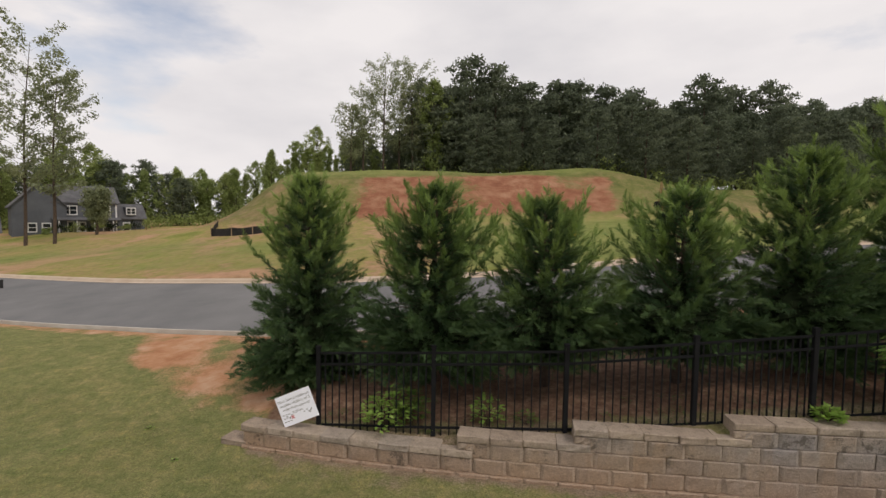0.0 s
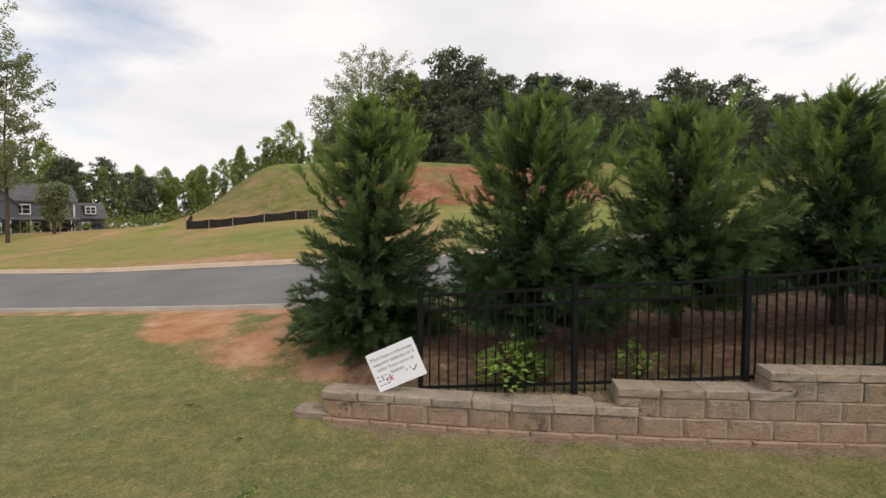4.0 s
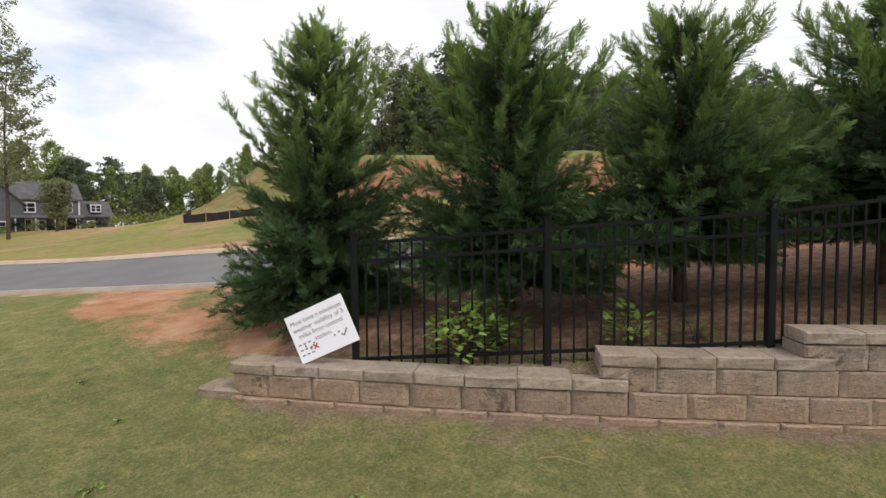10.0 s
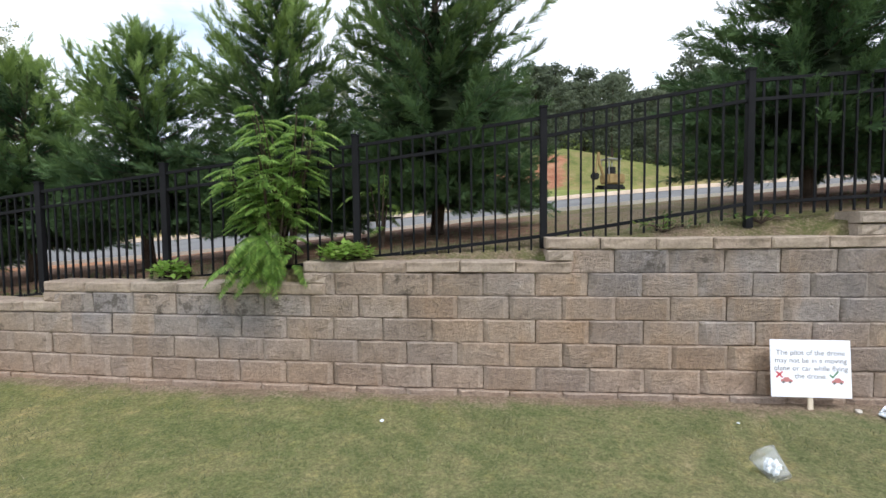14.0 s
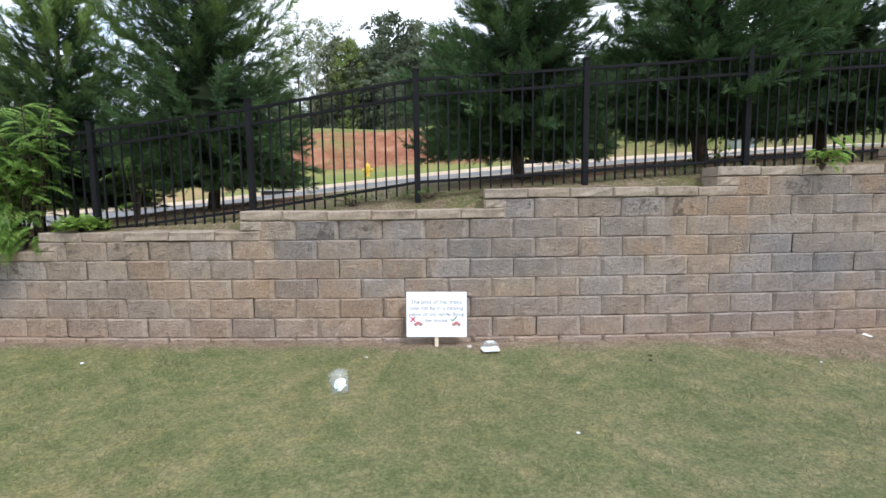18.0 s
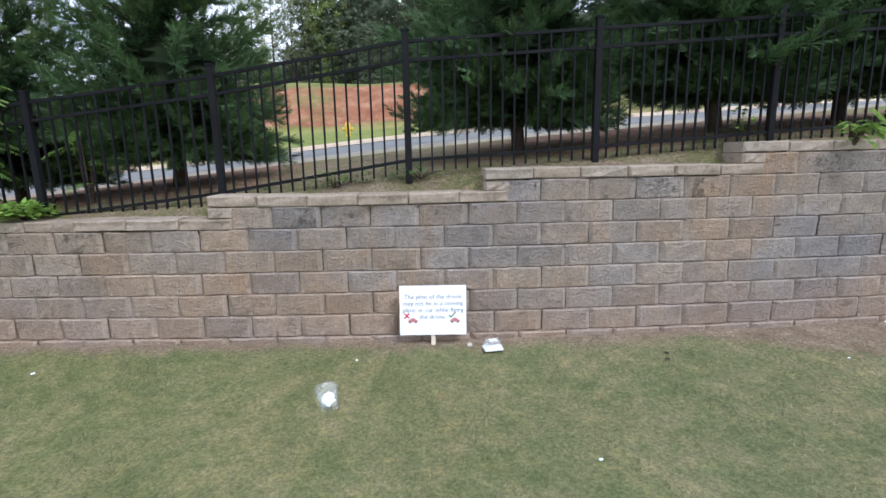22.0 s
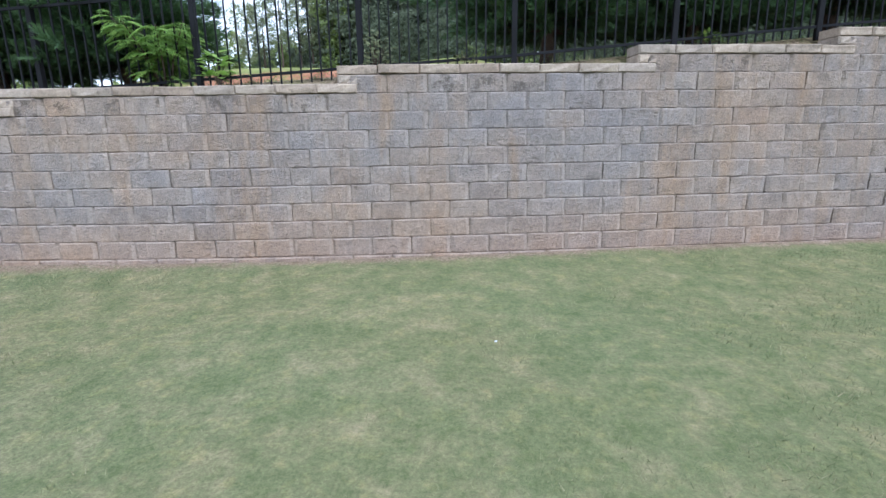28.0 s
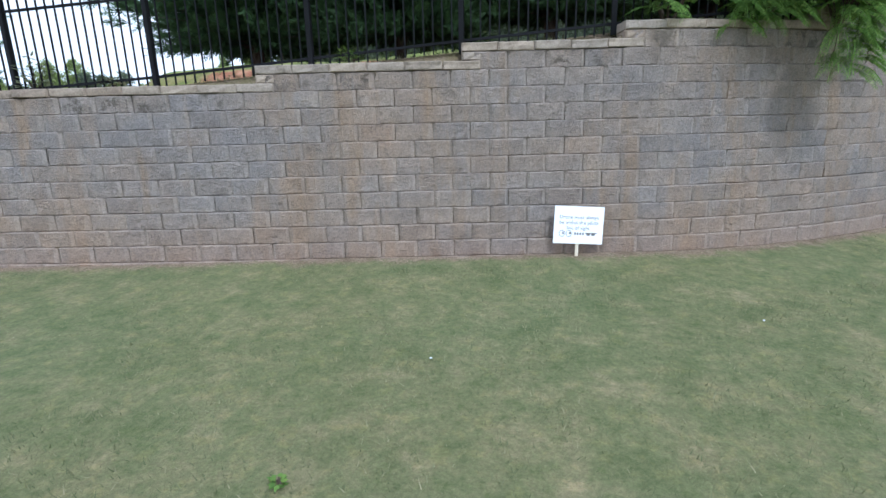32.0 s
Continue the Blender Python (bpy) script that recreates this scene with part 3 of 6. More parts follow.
def build_ground():
    xs = list(np.arange(-30, -18, 1.0)) + list(np.arange(-18, 24, 0.3)) + list(np.arange(24, 40, 1.0)) + list(np.arange(40, 90, 4.0)) + [90, 105, 130, 170, 230, 320, 480, 800]
    xs = [-800, -480, -320, -230, -170, -130, -105, -90] + list(np.arange(-80, -30, 4.0)) + xs
    # rows: v runs from the wall line, u from the road
    front = [-800, -400, -200, -100, -50, -30, -20, -15, -12] + list(np.arange(-10, -0.3, 0.35)) + [-0.2, -0.1, 0.0, 0.06]
    nb, nr, nf = 16, 7, 64
    verts, masks = [], []
    for x in xs:
        wy, ry = wall_y(x), road_y(x)
        zt = interp(x, TOP)
        lift = max(zt, 0) * BATTER
        col = []
        for v in front:
            y = wy + v
            col.append((x, y, ground_z(x, y, "front"), "front"))
        under = courses_at(x) * H + CAP - 0.015 if x > WALL_LEFT else 9.0
        col.append((x, wy + 0.10 + lift, min(under, ground_z(x, wy + 0.12 + lift, "back")) if x > -13.7 else ground_z(x, wy + 0.12, "back"), "back"))
        y0, y1 = wy + 0.2 + lift, ry - 0.25
        for i in range(nb):
            y = y0 + (y1 - y0) * (i / (nb - 1)) ** 1.2
            gz = ground_z(x, y, "back")
            col.append((x, y, min(gz, under) if i == 0 else gz, "back"))
        for i in range(nr):
            y = ry + 0.05 + (ROAD_W - 0.1) * i / (nr - 1)
            col.append((x, y, ground_z(x, y, "back"), "road"))
        for i in range(nf):
            q = i / (nf - 1)
            y = ry + ROAD_W + 0.25 + 75 * q + (700 * ((q - 0.8) / 0.2) ** 2 if q > 0.8 else 0)
            col.append((x, y, ground_z(x, y, "back"), "field"))
        for x_, y, z, zone in col:
            rough_up = noise.noise((x_ * 0.9, y * 0.9, 0.3)) * (0.0 if zone == "field" else 0.03) + noise.noise((x_ * 0.15, y * 0.15, 4.0)) * (0.25 if zone == "field" else 0.03)
            d = y - wy
            clay = mulch = rough = dirt = weedy = verge = 0.0
            if zone == "front":
                dirt = (0.66 * sstep(-0.45, -0.06, d) + 0.75 * sstep(-1.5, -0.3, d) * math.exp(-((x_ - 4.45) / 0.85) ** 2)) * sstep(-14.0, -13.0, x_)
                dirt = max(dirt, (0.26 + 0.22 * noise.noise((x_ * 0.7, y * 0.7, 3.3))) * sstep(-2.2, -0.2, d) * sstep(-13.5, -12.5, x_) * (1 - 0.6 * sstep(-2, 3, x_)))
                dirt = max(dirt, 0.42 * math.exp(-((x_ - 5.6) / 0.5) ** 2 - ((d + 1.0) / 0.25) ** 2), 0.30 * math.exp(-((x_ + 12.4) / 2.5) ** 2 - ((d + 0.6) / 0.5) ** 2))
            if x_ < -12.6 and y > 2.2 and y < ry and zone != "road":
                # bare red earth between the lawn and the first tree, running to the kerb
                c = (0.68 + 0.50 * noise.noise((x_ * 0.8, y * 0.8, 6.0)) + 0.25 * noise.noise((x_ * 2.3, y * 2.3, 2.0))) * sstep(-1.8, 0.4, x_ + 13.5 + 4.0 * sstep(2.0, 6.5, y)) * sstep(2.0, 3.2, y)
                c = max(c, 0.62 * sstep(-1.5, -0.35, y - ry))
                clay = max(clay, c)
            if zone == "back":
                q = (y - wy) / max(ry - wy, 0.1)
                if x_ > -13.4:
                    mulch = 0.85 * sstep(0.06, 0.16, q) * (1 - sstep(0.62, 0.8, q)) * (1 - 0.75 * math.exp(-((x_ + 0.2) / 1.7) ** 2)) * (1 - 0.6 * math.exp(-((x_ - 8.3) / 1.6) ** 2))
                    clay = max(clay, 0.75 * sstep(0.5, 0.72, q) * (1 - sstep(-3.5, -1.0, x_)))
                rough = 0.35 * sstep(-14, -11, x_)
                weedy = 0.45 * sstep(-13.4, -12, x_)
                dirt = (0.53 - 0.12 * sstep(0.45, 0.8, q)) * sstep(-13.4, -12, x_)
            if zone == "field":
                rough = 1.0
                hz = hill(x_, y)
                fx, fy = far_axes(x_, y)
                if 0.2 < hz < 5.3 and fx > -17 + 2 * noise.noise((fx * 0.3, fy * 0.3, 1.0)):
                    clay = 0.95 * sstep(0.25, 0.8, hz) * (1 - sstep(4.3, 4.9, hz)) * sstep(-18, -13, fx) * (1 - sstep(8, 12, fx + 2.5 * noise.noise((fx * 0.3, fy * 0.3, 5.0))))
                u = y - ry - ROAD_W
                verge = 0.9 * sstep(-14, -8, x_ + 3 * noise.noise((x_ * 0.3, y * 0.3, 3.0))) * sstep(0.3, 1.2, u) * (1 - 0.5 * sstep(14, 20, u))
                verge = max(verge, 0.8 * sstep(2, 4, u) * (1 - sstep(9, 15, u)) * (0.6 + 1.2 * noise.noise((x_ * 0.12, y * 0.25, 9.0))), 0.9 * sstep(4.2, 4.8, hz))
                verge = min(max(verge, 0.0), 1.0)
                weedy = 0.95 * sstep(0.1, 0.9, hz) * (1 - 0.7 * sstep(4.4, 5.3, hz)) * (0.75 + 0.25 * noise.noise((x_ * 0.4, y * 0.4, 7.0)))
                clay *= 0.80 + 0.55 * noise.noise((x_ * 0.16, y * 0.35, 2.0))
                clay = max(clay, 0.45 * math.exp(-((y - ry - ROAD_W) / 0.8) ** 2), 0.5 * math.exp(-((fy - 33.5) / 1.5) ** 2) * sstep(-24, -10, fx))
            verts.append((x_, y, z + (rough_up if zone in ("front", "field") and abs(d) > 0.3 else 0.25 * rough_up)))
            masks.append((min(clay, 1), min(mulch, 1), rough, min(dirt, 1), min(weedy, 1), verge))
    rows = len(verts) // len(xs)
    faces = []
    for i in range(len(xs) - 1):
        for j in range(rows - 1):
            a = i * rows + j
            faces.append((a, a + rows, a + rows + 1, a + 1))
    ob = obj("ground", verts, faces, M_GROUND, smooth=True)
    for k, name in enumerate(("clay", "mulch", "rough", "dirt", "weedy", "verge")):
        at = ob.data.attributes.new(name, "FLOAT", "POINT")
        at.data.foreach_set("value", [mk[k] for mk in masks])
    tagged(ob, "mown lawn, bare red clay, bark mulch and rough field", "ground", kind="structure")


build_ground()


# ---- road with kerbs ----
def build_road():
    xs = list(np.arange(-140, -40, 5.0)) + list(np.arange(-40, 40, 1.0)) + list(np.arange(40, 141, 5.0))
    vs, fs = [], []
    for x in xs:
        ry, z = road_y(x), road_z(x)
        for i in range(9):
            q = i / 8
            vs.append((x, ry + ROAD_W * q, z + ROAD_RISE * q + 0.10 * math.sin(math.pi * q) - 0.03))
    for i in range(len(xs) - 1):
        for k in range(8):
            a = i * 9 + k
            fs.append((a, a + 9, a + 10, a + 1))
    tagged(obj("road", vs, fs, M_ROAD, smooth=True), "grey worn asphalt street between concrete kerbs", "road", kind="structure")
    # kerb profile: a gutter pan and an upright lip, as seen across the road
    for name, off, sgn, rise, m in (("kerb_near", 0.0, -1, 0.0, M_KERB), ("kerb_far", ROAD_W, 1, ROAD_RISE, M_KERB_RED)):
        prof = [(0.40, -0.02), (0.05, -0.02), (0.0, 0.10), (-0.04, 0.13), (-0.16, 0.13), (-0.17, -0.15)] if sgn > 0 else [(0.10, -0.02), (0.04, -0.02), (0.0, 0.06), (-0.03, 0.08), (-0.09, 0.08), (-0.10, -0.15)]
        vs, fs = [], []
        for x in xs:
            ry, z = road_y(x) + off, road_z(x) + rise
            for u, h in prof:
                vs.append((x, ry - sgn * u, z + h))
        n = len(prof)
        for i in range(len(xs) - 1):
            for k in range(n - 1):
                a = i * n + k
                fs.append((a, a + n, a + n + 1, a + 1) if sgn < 0 else (a, a + 1, a + n + 1, a + n))
        tagged(obj(name, vs, fs, m), "pale concrete kerb and gutter, stained by red clay" if sgn > 0 else "pale concrete kerb and gutter along the street", "kerb", kind="structure")


build_road()


# ---- fence on top of the wall ----
FENCE_X = [-12.3, -10.55, -8.71, -7.03, -5.54, -3.50, -1.70, 0.14, 1.99, 3.80, 5.66, 7.52, 9.40, 11.20, 13.15, 15.0, 16.85, 18.7, 20.5]
FENCE_TOP = [(-12.3, 1.43), (-10.55, 1.56), (-8.71, 1.68), (-7.03, 1.87), (-5.54, 2.03), (-3.5, 2.25), (-1.7, 2.46), (0.14, 2.74), (1.99, 2.84), (3.8, 2.95),
             (7.5, 3.16), (11.2, 3.40), (15.0, 3.74), (20.5, 4.2)]


def fence_line(x):
    """The fence's own line runs straight from post to post."""
    for a, b in zip(FENCE_X, FENCE_X[1:]):
        if a <= x <= b:
            q = (x - a) / (b - a)
            ya = wall_y(a) + 0.33 + BATTER * interp(a, TOP)
            yb = wall_y(b) + 0.33 + BATTER * interp(b, TOP)
            return ya + (yb - ya) * q
    return wall_y(x) + 0.33 + BATTER * interp(x, TOP)


def build_fence():
    root = thing("metal_fence", pose(0, 0, 0), "black powder-coated metal picket fence behind the capped wall", "fence")
    for x in FENCE_X:
        y, zt, zb = fence_line(x), interp(x, FENCE_TOP), ground_z(x, fence_line(x), "back") - 0.05
        bm = box_bm(0.065, 0.065, zt - zb + 0.06, 0.004, (0, 0, (zt + zb + 0.06) / 2))
        box_bm(0.078, 0.078, 0.022, 0.004, (0, 0, zt + 0.07), bm)
        ob = part("post", bm, M_FENCE, root)
        ob.location = (x, y, 0)
    pick = bmesh.new()
    box_bm(0.017, 0.017, 1.0, 0.0, (0, 0, 0.5), pick)
    pme = bpy.data.meshes.new("picket")
    pick.to_mesh(pme)
    pick.free()
    pme.materials.append(M_FENCE)
    for a, b in zip(FENCE_X, FENCE_X[1:]):
        ya, yb = fence_line(a), fence_line(b)
        ta, tb = interp(a, FENCE_TOP), interp(b, FENCE_TOP)
        run = math.hypot(b - a, yb - ya)
        for drop in (0.03, 0.20, 1.13):
            bm = box_bm(math.hypot(run, tb - ta) - 0.06, 0.028, 0.032, 0.003)
            ob = part("rail", bm, M_FENCE, root)
            d = Vector((b - a, yb - ya, tb - ta)).normalized()
            side = Vector((0, 0, 1)).cross(d).normalized()
            rot = Matrix((d, side, d.cross(side))).transposed().to_4x4()
            ob.matrix_basis = Matrix.Translation(((a + b) / 2, (ya + yb) / 2, (ta + tb) / 2 - drop)) @ rot
        n = 15
        for k in range(1, n + 1):
            q = k / (n + 1)
            x, y, t = a + (b - a) * q, ya + (yb - ya) * q, ta + (tb - ta) * q
            share("picket", pme, Matrix.Translation((x, y, t - 1.25)) @ Matrix.Rotation(math.atan2(yb - ya, b - a), 4, "Z") @ Matrix.Diagonal((1, 1, 1.23, 1)), root)


build_fence()


# ---- cypress trees ----
def spray(soup, p, d, nrm, length, fresh_lit, rng):
    """A flat feathery spray: a stem with side shoots that shorten to the tip; each shoot is a narrow kite."""
    side = d.cross(nrm).normalized()
    shoots = [(p, d, length, 0.014)]
    for k in range(7):
        q = 0.05 + 0.13 * k
        for sg in (-1, 1):
            dd = (d + side * (sg * rng.uniform(0.30, 0.80)) + nrm * rng.uniform(-0.30, 0.30)).normalized()
            shoots.append((p + d * (length * q), dd, length * (0.58 - 0.062 * k) * rng.uniform(0.6, 1.25), rng.uniform(0.009, 0.0145)))
    for o, dd, ln, w in shoots:
        ww = dd.cross(nrm).normalized() * (w * 0.5)
        n = len(soup.v)
        soup.v.extend((o - ww, o + ww + dd * (ln * 0.25), o + dd * ln))
        soup.f.append((n, n + 1, n + 2))
        soup.fresh_lit.extend((fresh_lit * 0.6, fresh_lit * 0.9, min(1.0, fresh_lit + 0.25)))


def make_cypress(seed, height, radius, lean=0.0, leaders=3, bare=0.4, full=1.0):
    rng = random.Random(seed)
    root = thing("cypress_tree", pose(0, 0, 0), "", "tree", "row of cypress trees")

    def trunk_at(h):
        q = h / height
        return Vector((lean * q * q * height, 0.05 * math.sin(q * 10 + seed), h))

    vs, fs = tube([trunk_at(height * 0.94 * i / 8) for i in range(9)], [0.078 * (1 - 0.92 * i / 8) + 0.005 for i in range(9)], 8)
    obj("trunk", vs, fs, M_BARK, root, smooth=True)
    crown, wood = Soup(), Soup()
    crown.fresh_lit = []

    def reach(q):
        # q runs from 0 at the lowest branches to 1 at the tip
        low = 0.92 if bare < 0.2 else 0.70
        return radius * (low + (1 - low) * sstep(0.0, 0.24, q)) * (1 - q) ** 0.66 + 0.05

    lobes = [(rng.uniform(0, 6.28), rng.uniform(0.02, 0.95), rng.uniform(0.38, 1.48)) for _ in range(42)]
    branches = []
    n = int((95 + 34 * height) * full)
    for i in range(n):
        q = ((i + rng.random()) / n) ** 1.55
        az = i * 2.39996 + rng.uniform(-0.4, 0.4)
        f = 1.0
        for la, lq, lf in lobes:
            da = abs((az - la + math.pi) % (2 * math.pi) - math.pi)
            f *= 1 + (lf - 1) * math.exp(-((da / 0.42) ** 2) - ((q - lq) / 0.075) ** 2)
        length = reach(q) * f * rng.uniform(0.60, 1.06)
        rise = length * (0.0 + 0.80 * q) * rng.uniform(0.5, 1.4)
        h = bare + (height - bare) * q
        branches.append((min(max(h - rise * 0.9, bare * 0.9), height * 0.9), az, length, rise))
    for _ in range(leaders):
        az = rng.uniform(0, 6.28)
        branches.append((height * rng.uniform(0.42, 0.60), az, radius * rng.uniform(0.40, 0.75), height * rng.uniform(0.28, 0.42)))
    # a flat skirt of spreading lower boughs
    for k in range(int(64 * full)):
        az = k * 2.39996 + rng.uniform(-0.3, 0.3)
        ln = reach(0.04) * rng.uniform(0.62, 1.05)
        branches.append((bare + rng.uniform(0.0, 0.75), az, ln, -0.10 * ln * rng.uniform(-0.5, 1.6) + (0.10 * ln if bare > 0.2 else 0.0)))
    # long feathery plumes that stand out of the crown
    for k in range(int(16 * full)):
        q = rng.uniform(0.40, 0.88)
        az = k * 2.39996 + rng.uniform(-0.5, 0.5)
        h = bare + (height - bare) * q
        branches.append((h - 0.30, az, reach(q) * rng.uniform(0.90, 1.15) + 0.05, (height - h) * rng.uniform(0.25, 0.45) + 0.38))
    branches.append((height * 0.72, rng.uniform(0, 6.28), 0.06, height * 0.28))
    for h, az, length, rise in branches:
        p0 = trunk_at(h)
        out = Vector((math.cos(az), math.sin(az), 0))
        pts = [p0 + out * (length * q * (1.15 - 0.15 * q)) + Vector((0, 0, rise * (0.45 * q + 0.55 * q * q) - 0.05 * length * q)) for q in (0, 0.2, 0.4, 0.6, 0.8, 1.0)]
        run = math.hypot(length, rise)
        if run > 0.3:
            wood.add(*tube(pts[:5], [0.011 * (1 - 0.8 * k / 4) for k in range(5)], 4))
        m = int(7 + 31 * run)
        for k in range(m):
            q = 0.14 + 0.86 * (k + rng.random()) / m
            sidx = min(int(q * 5), 4)
            p = pts[sidx].lerp(pts[sidx + 1], q * 5 - sidx)
            ax = (pts[sidx + 1] - pts[sidx]).normalized()
            turn = rng.uniform(0, 6.28)
            u = ax.orthogonal().normalized()
            w = ax.cross(u)
            offd = math.cos(turn) * u + math.sin(turn) * w
            d = (ax * rng.uniform(0.55, 1.05) + offd * rng.uniform(0.40, 0.95) * (1.1 - 0.4 * q) + Vector((0, 0, 0.16 + 0.2 * rng.random() * sstep(0.3, 0.9, p.z / height)))).normalized()
            nrm = d.orthogonal().normalized()
            nrm = (math.cos(turn * 3) * nrm + math.sin(turn * 3) * d.cross(nrm)).normalized()
            # tips are new growth; the darker low crown is shade put into colour
            fresh_lit = sstep(0.30, 1.0, q) * (0.14 + 1.25 * sstep(0.3, 0.8, p.z / height)) * rng.uniform(0.5, 1.2)
            spray(crown, p, d, nrm, rng.uniform(0.11, 0.25), fresh_lit, rng)
    # an added uneven shell whose near-black colour stands for shade inside the crown
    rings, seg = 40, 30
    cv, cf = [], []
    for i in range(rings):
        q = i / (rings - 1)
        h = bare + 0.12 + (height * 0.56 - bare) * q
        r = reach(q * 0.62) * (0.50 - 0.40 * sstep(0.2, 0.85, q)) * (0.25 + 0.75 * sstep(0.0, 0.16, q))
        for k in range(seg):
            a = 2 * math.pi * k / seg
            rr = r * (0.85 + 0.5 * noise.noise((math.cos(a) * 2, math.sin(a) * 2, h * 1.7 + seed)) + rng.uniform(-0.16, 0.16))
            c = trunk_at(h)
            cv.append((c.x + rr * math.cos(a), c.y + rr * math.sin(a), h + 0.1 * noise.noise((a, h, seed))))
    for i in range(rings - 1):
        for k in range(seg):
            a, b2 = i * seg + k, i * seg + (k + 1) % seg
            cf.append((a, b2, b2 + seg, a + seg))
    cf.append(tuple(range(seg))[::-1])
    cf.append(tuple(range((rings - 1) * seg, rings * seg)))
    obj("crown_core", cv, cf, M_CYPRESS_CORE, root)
    tagged(wood.out("branchwork", M_BARK, root), kind="stuff")
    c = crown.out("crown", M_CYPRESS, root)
    at = c.data.attributes.new("fresh_lit", "FLOAT", "POINT")
    at.data.foreach_set("value", crown.fresh_lit)
    return root


CYPRESS = [  # x, distance behind the wall line, scale, prototype, turn
    (-13.05, 2.45, 1.03, 0, 0), (-10.60, 2.0, 1.04, 1, 0), (-8.70, 1.85, 1.02, 2, 0), (-6.65, 1.75, 1.0, 2, 130), (-4.80, 1.8, 0.82, 4, 60), (-2.8, 1.95, 1.03, 4, 140),
    (1.45, 1.75, 1.02, 4, 200), (3.92, 1.8, 1.30, 3, 260), (5.75, 1.9, 1.04, 4, 310), (11.75, 2.0, 1.32, 3, 30), (13.9, 2.0, 1.08, 4, 100), (16.1, 2.1, 1.30, 3, 190), (18.5, 2.2, 1.04, 4, 20), (20.9, 2.3, 1.3, 3, 250)]
PROTO = [make_cypress(3, 3.95, 1.46, 0.01, 3, 0.12, 1.25), make_cypress(8, 3.60, 1.62, 0.02, 3, 0.38, 1.2), make_cypress(13, 3.25, 1.60, -0.02, 4, 0.56, 1.0),
         make_cypress(21, 3.45, 1.42, 0.01, 3, 0.38, 1.2), make_cypress(34, 4.50, 1.78, -0.01, 4, 0.40, 1.2)]
used = set()
for x, v, s, k, turn in CYPRESS:
    y = wall_y(x) + v
    m = Matrix.Translation((x, y, ground_z(x, y, "back") - 0.04)) @ Matrix.Rotation(radians(turn), 4, "Z") @ Matrix.Diagonal((s, s, s, 1))
    if k not in used:
        used.add(k)
        t = PROTO[k]
        t.matrix_basis = m
    else:
        t = copy_thing(PROTO[k], m)
        t.scale = (s, s, s)
    tagged(t, "dense dark green cypress with feathery upright sprays behind the fence", "tree", "row of cypress trees")


# ---- far woods ----
def leaf_clump(soup, c, r, n, size, rng, flat=0.8):
    for _ in range(n):
        d = Vector((rng.gauss(0, 1), rng.gauss(0, 1), rng.gauss(0, 1) * flat)).normalized()
        p = c + d * r * rng.uniform(0.35, 1.0)
        u = Vector((rng.gauss(0, 1), rng.gauss(0, 1), rng.gauss(0, 1))).normalized()
        w = d.cross(u).normalized() if abs(d.dot(u)) < 0.95 else d.orthogonal()
        a, b2 = u * size * rng.uniform(0.6, 1.2), w * size * rng.uniform(0.4, 0.8)
        soup.add([p - a * 0.5, p + b2 * 0.5, p + a * 0.7, p - b2 * 0.5], [(0, 1, 2, 3)])


def make_pine(seed, height, low=0.14, wide=0.21):
    rng = random.Random(seed)
    root = thing("pine_tree", pose(0, 0, 0), "", "tree", "pine woods")
    vs, fs = tube([(0.15 * math.sin(i + seed), 0, height * i / 6) for i in range(7)], [0.26 * (1 - 0.85 * i / 6) for i in range(7)], 7)
    obj("trunk", vs, fs, M_BARK, root)
    crown = Soup()
    n = 50
    for i in range(n):
        q = i / n
        h = height * (low + (1 - low) * q)
        r = height * wide * (0.8 + 0.4 * q) * (1 - q**3) ** 0.7 * rng.uniform(0.45, 1.1) + 0.5
        az = i * 2.4 + rng.uniform(-0.5, 0.5)
        for f in (0.5, 1.0):
            c = Vector((math.cos(az) * r * f, math.sin(az) * r * f, h + 0.35 * f + rng.uniform(-0.3, 0.3)))
            leaf_clump(crown, c, 1.3 * (1.1 - 0.3 * q), 54, 0.42, rng, 0.36)
    crown.out("crown", M_PINE, root)
    return root


def make_broadleaf(seed, height, spread=0.28, clumps=70, leaves=64, size=0.36, bare=0.05, material=None):
    rng = random.Random(seed)
    root = thing("broadleaf_tree", pose(0, 0, 0), "", "tree", "spring woods")
    wood, crown = Soup(), Soup()
    az_run = rng.uniform(0, 6.28)
    vs, fs = tube([(0.12 * math.sin(i * 0.9 + seed), 0.1 * math.cos(i + seed), height * 0.9 * i / 7) for i in range(8)], [0.02 * height * (1 - 0.9 * i / 7) * 0.5 + 0.02 for i in range(8)], 7)
    obj("trunk", vs, fs, M_BARK, root)
    for i in range(clumps):
        q = (i + rng.random()) / clumps
        h = height * (bare + (1 - bare) * q)
        r = height * spread * (0.40 + 0.70 * math.sin(math.pi * (0.10 + 0.75 * q))) * math.sqrt(1 - q**6) * rng.uniform(0.25, 1.0) * (0.75 + 0.5 * math.sin(7.0 * q + seed + az_run))
        az = i * 2.4 + rng.uniform(-0.5, 0.5)
        c = Vector((math.cos(az) * r, math.sin(az) * r, h))
        leaf_clump(crown, c, height * 0.055 * rng.uniform(0.7, 1.3), leaves, size, rng)
        if i % 3 == 0:
            wood.add(*tube([(0, 0, h - 0.35 * r - 0.3), c * 0.5 + Vector((0, 0, h * 0.5 - 0.12 * r)), c], [0.05, 0.03, 0.01], 4))
    tagged(wood.out("branchwork", M_BARK, root), kind="stuff")
    crown.out("crown", material or M_LEAF, root)
    return root


